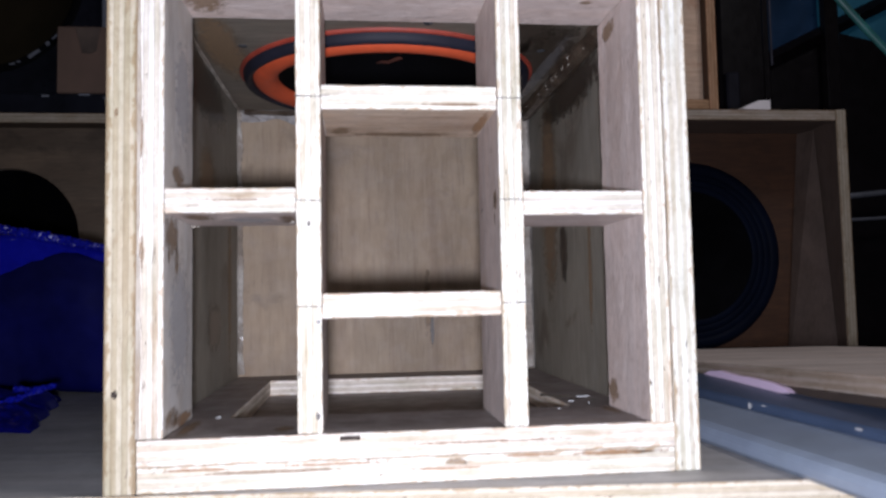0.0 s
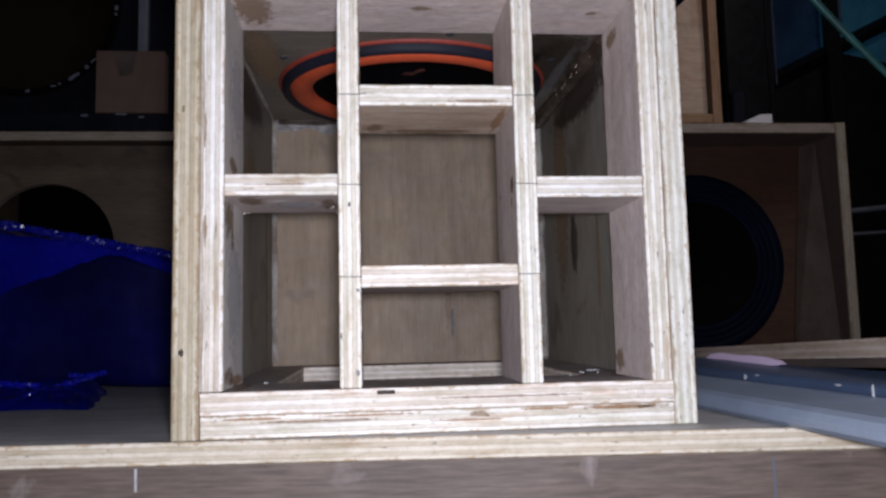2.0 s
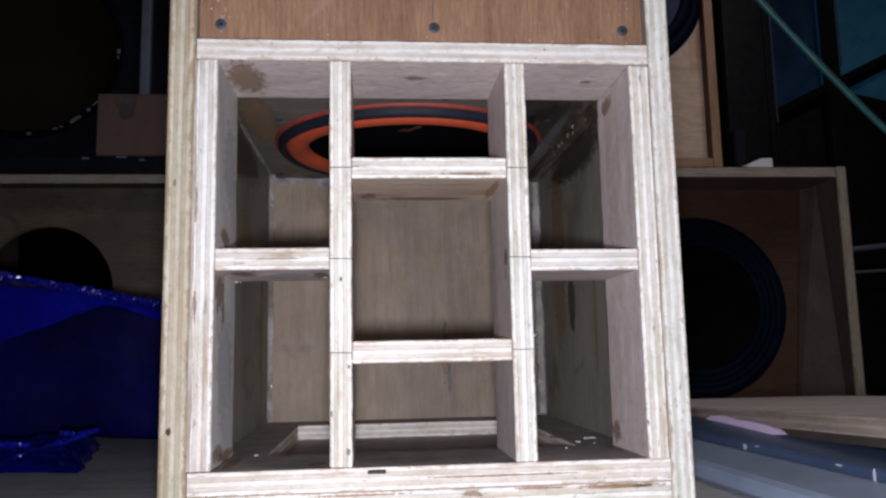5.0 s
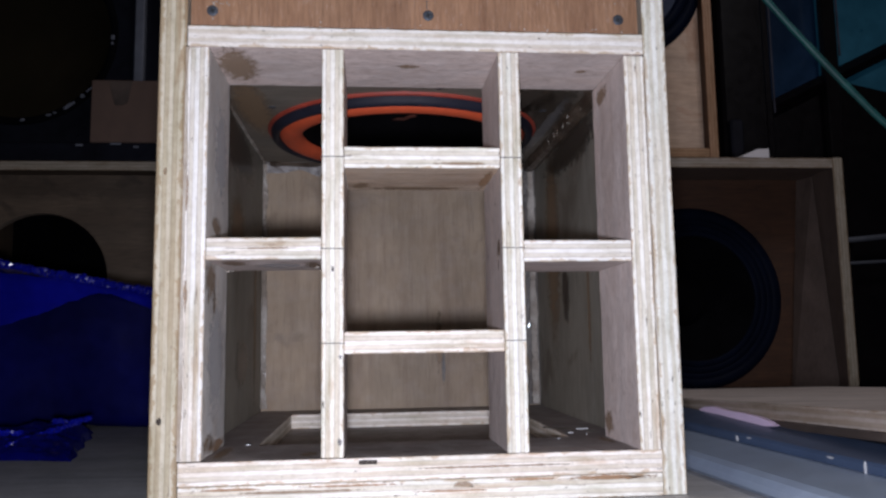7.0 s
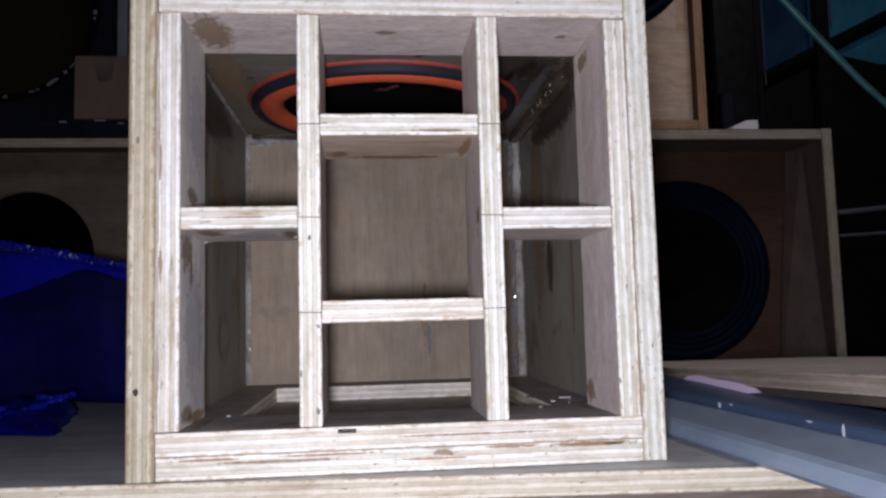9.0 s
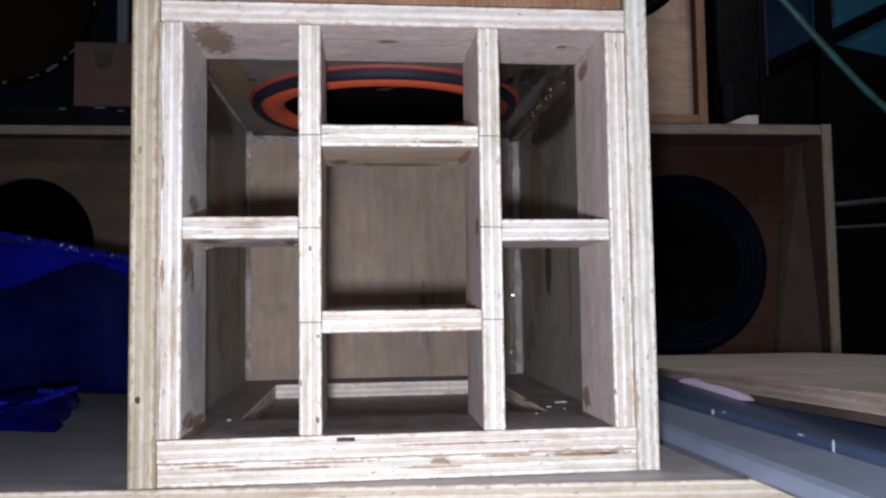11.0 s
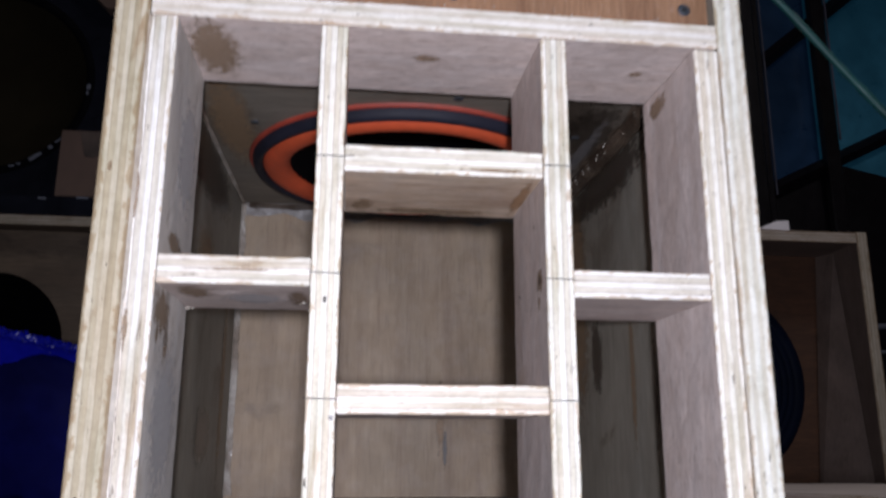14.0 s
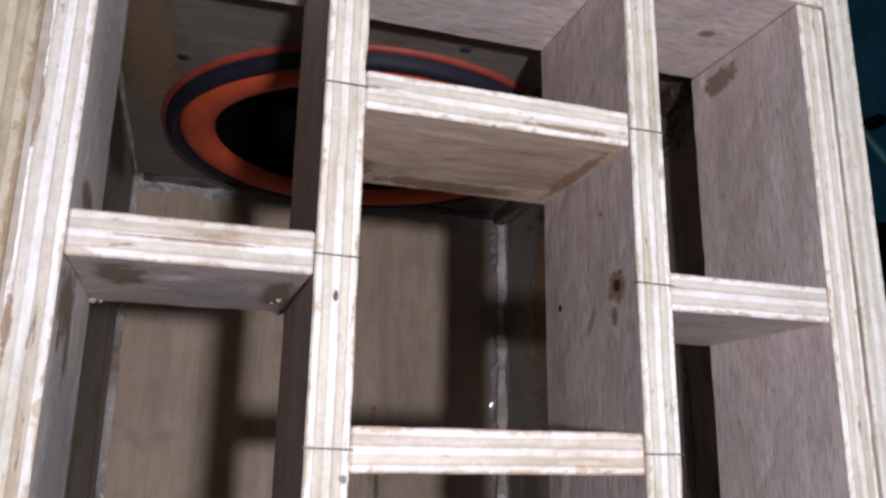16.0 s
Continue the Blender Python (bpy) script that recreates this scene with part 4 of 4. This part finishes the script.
pad = part("corner_pad", slab(0.155, 0.05, 0.148, 0.002), [CARD] * 2, dr, "brown cardboard corner piece", Matrix.Translation((-0.606, 1.205, 0.662)))
# Darker trapezoid near the top of the pad.
part("tape", blob([(-0.026, 0.0), (0.026, 0.0), (0.017, -0.052), (0.004, -0.058), (-0.012, -0.056)], 0.0012), DARK_BROWN, pad, "dark trapezoid patch on the cardboard", Matrix.Translation((-0.618, 1.1798, 0.7335)) @ RX)
# Grey slivers on the foot bar, standing in for its glints.
for x, w in ((-0.70, 0.016), (-0.62, 0.024), (-0.575, 0.012)):
    part("chip", slab(w, 0.005, 0.002, 0.0006), [GREY_TUBE] * 2, dr, "glint painted on the foot bar", Matrix.Translation((x, 1.1642, 0.578 + 0.004 * math.sin(x * 90))) @ FACING)
bm = bmesh.new()
f = bm.faces.new([bm.verts.new((x, 0, z)) for x, z in ((-0.67, 1.18), (-0.50, 1.18), (-0.50, 1.03), (-0.62, 1.03), (-0.67, 1.08))])
o = bmesh.ops.extrude_face_region(bm, geom=[f])
bmesh.ops.translate(bm, vec=(0, 0.05, 0), verts=[v for v in o["geom"] if isinstance(v, bmesh.types.BMVert)])
bmesh.ops.recalc_face_normals(bm, faces=bm.faces)
part("corner_pad", bm, CARD, dr, "brown cardboard corner piece with a cut corner", Matrix.Translation((0, 1.18, 0)))

# ---- dark window with iron bars ----
win = thing("window_1", Matrix.Translation((1.7, 1.95, 0.0)), "dark teal glass window behind iron bars", "window", kind="structure")
part("pane", slab(0.27, 0.02, 1.5, 0.002), [TEAL_DIM] * 2, win, "darker blue pane", Matrix.Translation((1.44, 1.97, 1.5)))
for x, w in ((1.7655, 0.369), (2.1055, 0.309), (2.4425, 0.363)):
    part("pane", slab(w, 0.02, 1.5, 0.002), [TEAL] * 2, win, "", Matrix.Translation((x, 1.97, 1.5)))
# Thin grey strips paint the highlight lines on the frame edges.
for x, z, h in ((1.353, 1.4, 1.02), (1.6055, 1.55, 0.9)):
    part("frame_strip", slab(0.006, 0.006, h, 0.001), [FRAME_HIGHLIGHT] * 2, win, "thin painted highlight along the frame edge", Matrix.Translation((x, 1.88, z)))
for x in (1.325, 1.578, 1.95, 2.26):
    part("bar", slab(0.05, 0.035, 2.6, 0.004), [BARS] * 2, win, "", Matrix.Translation((x, 1.9, 0.87)))
for (xa, za), (xb, zb) in (((1.30, 0.89), (2.45, 1.45)), ((1.30, 1.34), (2.3, 2.16)), ((1.30, 1.82), (1.95, 2.36))):
    part("bar", tube([(xa, 1.93, za), (xb, 1.93, zb)], 0.026, 4), BARS, win)
bm = bmesh.new()
f = bm.faces.new([bm.verts.new((x, 0, z)) for x, z in ((1.2, 0.83), (1.64, 1.03), (1.83, 0.99), (2.55, 1.02), (2.55, FLOOR_Z), (1.2, FLOOR_Z))])
o = bmesh.ops.extrude_face_region(bm, geom=[f])
bmesh.ops.translate(bm, vec=(0, 0.03, 0), verts=[v for v in o["geom"] if isinstance(v, bmesh.types.BMVert)])
bmesh.ops.recalc_face_normals(bm, faces=bm.faces)
part("panel", bm, BARS, win, "black lower panel", Matrix.Translation((0, 1.945, 0)))
part("post", slab(0.16, 0.10, 2.7, 0.01), [BARS] * 2, win, "", Matrix.Translation((1.235, 1.9, 0.9)))

# ---- small things ----
cable = thing("green_hose", Matrix.Translation((0.5, 0.33, 0.5)), "thin green plastic hose hanging in a slack line", "hose")
line = curve_points([(0.2, 0.33, 0.85), (0.30, 0.33, 0.757), (0.384, 0.33, 0.685), (0.45, 0.33, 0.622), (0.525, 0.33, 0.535), (0.60, 0.33, 0.452), (0.668, 0.33, 0.386), (0.80, 0.33, 0.285), (0.88, 0.36, 0.12), (0.93, 0.42, -0.015), (1.0, 0.55, -0.016)], 14)
part("hose", tube(line, 0.0046, 10, 0.3), GREEN, cable, "", None, True)
pap = thing("paper_scrap", Matrix.Translation((0.81, 1.0, 0.515)), "folded white paper scrap on top of the cabinet", "paper")
bm = bmesh.new()
f = bm.faces.new([bm.verts.new((x, 0, z)) for x, z in ((-0.04, 0.0), (0.028, 0.0), (0.028, 0.021), (0.0, 0.019), (-0.022, 0.010))])
o = bmesh.ops.extrude_face_region(bm, geom=[f])
bmesh.ops.translate(bm, vec=(0, 0.05, 0), verts=[v for v in o["geom"] if isinstance(v, bmesh.types.BMVert)])
bmesh.ops.recalc_face_normals(bm, faces=bm.faces)
part("sheet", bm, WHITE_PAPER, pap, "", pose(0.81, 0.985, 0.5152, 0, 0, 6))
part("conduit", slab(0.045, 0.03, 0.30, 0.006), [NAVY] * 2, win, "dull grey conduit box", Matrix.Translation((1.185, 1.835, 0.70)))
part("rail", tube([(1.16, 1.86, 0.405), (2.3, 1.86, 0.51)], 0.010), GREY_TUBE, win, "thin grey rail", None, True)
part("rail", tube([(1.16, 1.87, 0.345), (2.3, 1.87, 0.40)], 0.006), GREY_TUBE, win, "thin grey rail", None, True)


# ---- stains, knots and glue on the cabinet ----
def stain(name, at, w, h, mat, seed, ragged=0.35, n=28, label=""):
    """A thin irregular patch lying on a surface; at maps local xy to that surface."""
    k = 1.35 if mat in (STAIN, DARK_STAIN, THIN_WASH, RUST, FROST) else 1.0
    pts = []
    for i in range(n):
        a = 2 * math.pi * i / n
        r = k if k > 1 else 1 + ragged * noise.noise((math.cos(a) * 1.3, math.sin(a) * 1.3, seed))
        pts.append((w / 2 * r * math.cos(a), h / 2 * r * math.sin(a)))
    bm = bmesh.new()
    bm.faces.new([bm.verts.new((x, y, 0.0003)) for x, y in pts])
    part(name, bm, mat, cab, label, at)


def on_x(x, y, z, sign):
    """Surface facing along x; local x runs along y, local y up."""
    return Matrix(((0, 0, sign, x), (1, 0, 0, y), (0, 1, 0, z), (0, 0, 0, 1)))


def on_front(x, z):
    return Matrix(((1, 0, 0, x), (0, 0, -1, 0.0001), (0, 1, 0, z), (0, 0, 0, 1)))


def under(x, y, z):
    return Matrix(((1, 0, 0, x), (0, -1, 0, y), (0, 0, -1, z), (0, 0, 0, 1)))


def on_top(x, y, z):
    return Matrix.Translation((x, y, z))


# inner face of the right divider: knot with a brown halo, a nail hole
stain("knot_halo", on_x(0.0655, 0.018, 0.200, -1), 0.020, 0.020, STAIN, 1.0, 0.9)
stain("knot_halo", on_x(0.0655, 0.021, 0.186, -1), 0.007, 0.013, STAIN, 2.0, 0.5)
stain("knot", on_x(0.0651, 0.017, 0.200, -1), 0.0045, 0.006, KNOT, 3.0, 0.2)
stain("nail_hole", on_x(0.0655, 0.079, 0.199, -1), 0.003, 0.004, KNOT, 4.0, 0.2)
stain("nail_hole", on_x(0.0655, 0.031, 0.240, -1), 0.004, 0.004, STAIN, 4.5, 0.2)
# glue run on the left lining board
stain("glue_run", on_x(-0.176, 0.026, 0.176, 1), 0.050, 0.034, STAIN, 5.0, 0.8)
stain("glue_run", on_x(-0.176, 0.040, 0.158, 1), 0.016, 0.036, STAIN, 6.0, 0.4)
stain("glue_run", on_x(-0.176, 0.016, 0.161, 1), 0.008, 0.016, STAIN, 6.5, 0.4)
stain("glue_run", on_x(-0.176, 0.026, 0.042, 1), 0.050, 0.018, STAIN, 7.0, 0.5)
stain("glue_run", on_x(-0.176, 0.045, 0.222, 1), 0.05, 0.02, STAIN, 7.5, 0.8)
# under the top rail
stain("glue_stain", under(-0.160, 0.045, 0.367), 0.042, 0.10, STAIN, 8.0, 0.7)
stain("glue_stain", under(-0.010, 0.040, 0.367), 0.022, 0.012, STAIN, 9.0, 0.7)
stain("glue_stain", under(0.150, 0.045, 0.367), 0.014, 0.010, STAIN, 9.5, 0.7)
# under the shelves
stain("glue_stain", under(0.0595, 0.050, 0.2655), 0.010, 0.09, RUST, 10.0, 0.5)
stain("glue_stain", under(-0.052, 0.075, 0.2655), 0.02, 0.03, STAIN, 11.0, 0.6)
stain("glue_stain", under(-0.158, 0.03, 0.1895), 0.026, 0.05, STAIN, 12.0, 0.7)
stain("glue_stain", under(-0.093, 0.05, 0.1895), 0.018, 0.07, STAIN, 13.0, 0.6)
stain("filler_smear", under(-0.122, 0.05, 0.1895), 0.045, 0.05, THIN_WASH, 14.0, 0.8)
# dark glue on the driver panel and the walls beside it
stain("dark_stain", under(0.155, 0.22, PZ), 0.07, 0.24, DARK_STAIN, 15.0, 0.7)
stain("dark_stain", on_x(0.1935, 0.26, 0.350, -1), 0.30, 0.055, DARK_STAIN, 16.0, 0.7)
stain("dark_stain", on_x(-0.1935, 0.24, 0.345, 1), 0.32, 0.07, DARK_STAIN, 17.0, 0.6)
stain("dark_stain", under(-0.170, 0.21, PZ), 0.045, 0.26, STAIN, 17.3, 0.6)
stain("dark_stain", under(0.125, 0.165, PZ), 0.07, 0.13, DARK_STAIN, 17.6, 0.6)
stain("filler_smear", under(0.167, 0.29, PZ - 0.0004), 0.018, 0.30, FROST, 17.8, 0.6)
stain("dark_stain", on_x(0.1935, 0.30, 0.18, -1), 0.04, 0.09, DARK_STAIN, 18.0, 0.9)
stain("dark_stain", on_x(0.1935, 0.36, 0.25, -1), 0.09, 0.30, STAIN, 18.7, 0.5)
# voids and brown plies in the front edges
stain("brown_ply", on_front(0.150, 0.0098), 0.054, 0.003, STAIN, 20.0, 0.5)
stain("brown_ply", on_front(0.168, 0.0095), 0.02, 0.0022, DARK_STAIN, 20.5, 0.5)
stain("knot", on_front(0.030, 0.0080), 0.024, 0.006, STAIN, 21.0, 0.8)
stain("knot", on_front(-0.2085, 0.063), 0.0045, 0.005, KNOT, 23.0, 0.5)
stain("knot", on_front(-0.2085, 0.262), 0.003, 0.008, STAIN, 24.0, 0.5)
stain("brown_ply", on_front(-0.1905, 0.162), 0.004, 0.030, STAIN, 25.0, 0.6)
stain("brown_ply", on_front(-0.1915, 0.245), 0.004, 0.05, STAIN, 25.5, 0.6)
stain("knot", on_front(-0.0745, 0.181), 0.003, 0.005, DARK_STAIN, 26.0, 0.5)
stain("knot", on_front(-0.0680, 0.1105), 0.004, 0.004, DARK_STAIN, 27.0, 0.6)
stain("knot", on_front(-0.0690, 0.044), 0.005, 0.007, DARK_STAIN, 28.0, 0.6)
stain("brown_ply", on_front(0.030, 0.2690), 0.05, 0.004, STAIN, 29.0, 0.7)
stain("brown_ply", on_front(-0.13, 0.1985), 0.07, 0.0018, STAIN, 30.0, 0.5)
# glue blobs on the chamber floor
for x, y, w, h in ((0.163, 0.152, 0.014, 0.006), (0.150, 0.168, 0.02, 0.012), (0.172, 0.135, 0.01, 0.01), (0.139, 0.18, 0.012, 0.02)):
    stain("glue_blob", on_top(x, y, 0.0309), w, h, GLUE, x * 99, 0.7)
stain("brown_ply", on_front(-0.10, 0.0065), 0.12, 0.003, STAIN, 32.0, 0.5)
stain("brown_ply", on_front(0.05, 0.0215), 0.16, 0.0025, STAIN, 33.0, 0.5)
stain("filler_smear", on_x(-0.176, 0.05, 0.11, 1), 0.08, 0.11, THIN_WASH, 35.0, 0.5)
stain("filler_smear", on_x(-0.176, 0.06, 0.29, 1), 0.06, 0.10, THIN_WASH, 36.0, 0.5)
stain("glue_stain", under(0.0, 0.088, 0.2655), 0.11, 0.02, STAIN, 37.0, 0.5)
part("void", slab(0.0145, 0.0034, 0.0006, 0.0002), [KNOT] * 2, cab, "dark gap in a ply", Matrix.Translation((-0.0465, 0.0, 0.0275)) @ FACING)
# darker runs and wiped patches inside the chamber
def on_back(x, z):
    return Matrix(((1, 0, 0, x), (0, 0, -1, BACK_Y - 0.0006), (0, 1, 0, z), (0, 0, 0, 1)))


for i, (x, z, w, h, m) in enumerate(((0.052, 0.12, 0.012, 0.10, STAIN),
                                     (0.058, 0.085, 0.006, 0.045, DARK_STAIN))):
    stain("wood_stain", on_back(x, z), w, h, m, 50.0 + i)
for i, (y, z, w, h, m) in enumerate(((0.17, 0.16, 0.05, 0.22, THIN_WASH), (0.30, 0.1, 0.10, 0.06, DARK_STAIN), (0.26, 0.25, 0.12, 0.09, STAIN), (0.40, 0.15, 0.03, 0.22, STAIN))):
    stain("wipe_mark", on_x(-0.1938, y, z, 1), w, h, m, 60.0 + i)
for i, (x, y, w, h) in enumerate(((-0.168, 0.05, 0.012, 0.09), (0.168, 0.07, 0.012, 0.05), (-0.095, 0.03, 0.02, 0.03))):
    stain("glue_stain", on_top(x, y, 0.0309), w, h, STAIN, 70.0 + i)
# rust-brown plies along the bottom edge
for i, (x, z, w, h) in enumerate(((0.150, 0.0100, 0.09, 0.0050), (0.085, 0.0105, 0.05, 0.003), (-0.06, 0.0100, 0.10, 0.0022), (-0.150, 0.0095, 0.06, 0.0028), (0.02, 0.0035, 0.07, 0.0022))):
    stain("brown_ply", on_front(x, z), w, h, RUST, 80.0 + i)
# pale glue crumbs along the driver panel joint
bm = bmesh.new()
for i in range(46):
    y = random.uniform(0.105, 0.43)
    k = random.uniform(0.0004, 0.001)
    bmesh.ops.create_icosphere(bm, subdivisions=1, radius=k, matrix=Matrix.Translation((0.182 + random.gauss(0, 0.003), y, PZ - 0.009 + random.gauss(0, 0.002))))
part("glue_crumbs", bm, GLUE, cab, "pale crumbs of dried glue")["kind"] = "stuff"
# drops of clear glue under the left shelf's rear edge
for i, (x, y, r) in enumerate(((-0.1745, 0.096, 0.0022), (-0.171, 0.0975, 0.0013), (-0.0862, 0.095, 0.0024), (-0.0885, 0.0975, 0.0014), (-0.093, 0.07, 0.0012), (-0.0905, 0.062, 0.0016))):
    part("glue_drop", lathe([(r, 0.0), (r * 0.9, -r * 0.35), (r * 0.5, -r * 0.75), (0, -r * 0.85)], 12), GLUE, cab, "", Matrix.Translation((x, y, 0.1894)), True)
# splinters lying on the chamber floor
for x, y, a, w in ((0.170, 0.160, 12, 0.013), (0.150, 0.128, -30, 0.005), (0.128, 0.085, 50, 0.004), (0.162, 0.113, 70, 0.004), (-0.155, 0.10, 20, 0.004)):
    chip = part("wood_splinter", slab(w, 0.0032 if w > 0.01 else 0.0016, 0.0012, 0.0004), [PAINT_WHITE] * 2, None, "", pose(x, y, 0.0314, 0, 0, a))
    tagged(chip, "pale wood splinter lying on the plywood cabinet floor", "splinter", "splinters on the cabinet floor")
# brown runs on the right chamber wall and lining
for i, (y, z, w, h) in enumerate(((0.15, 0.13, 0.010, 0.12), (0.20, 0.16, 0.014, 0.16), (0.125, 0.09, 0.006, 0.05))):
    stain("wood_stain", on_x(0.1935, y, z, -1), w, h, STAIN if i else DARK_STAIN, 90.0 + i)
for i, (y, z, w, h) in enumerate(((0.085, 0.045, 0.03, 0.025), (0.07, 0.352, 0.04, 0.02))):
    stain("glue_stain", on_x(0.176, y, z, -1), w, h, STAIN, 95.0 + i)
stain("glue_stain", on_x(-0.176, 0.06, 0.037, 1), 0.08, 0.012, RUST, 98.0)
# dry glue and filler specks along the baffle edge
bm = bmesh.new()
for i in range(84):
    side = random.choice((-1, 1, 0)) if i < 60 else -2
    x = -0.176 + random.gauss(0, 0.009) if side == -2 else side * (0.182 - abs(random.gauss(0, 0.006))) if side else random.uniform(-0.18, 0.18)
    z = 0.404 + abs(random.gauss(0, 0.012)) if side == -2 else random.uniform(0.39, 0.72) if side else 0.389 + abs(random.gauss(0, 0.003))
    k = random.uniform(0.0004, 0.0011)
    bmesh.ops.create_icosphere(bm, subdivisions=1, radius=k, matrix=Matrix.Translation((x, BY - 0.0002, z)))
part("glue_specks", bm, GLUE, cab, "pale specks of dry glue")["kind"] = "stuff"
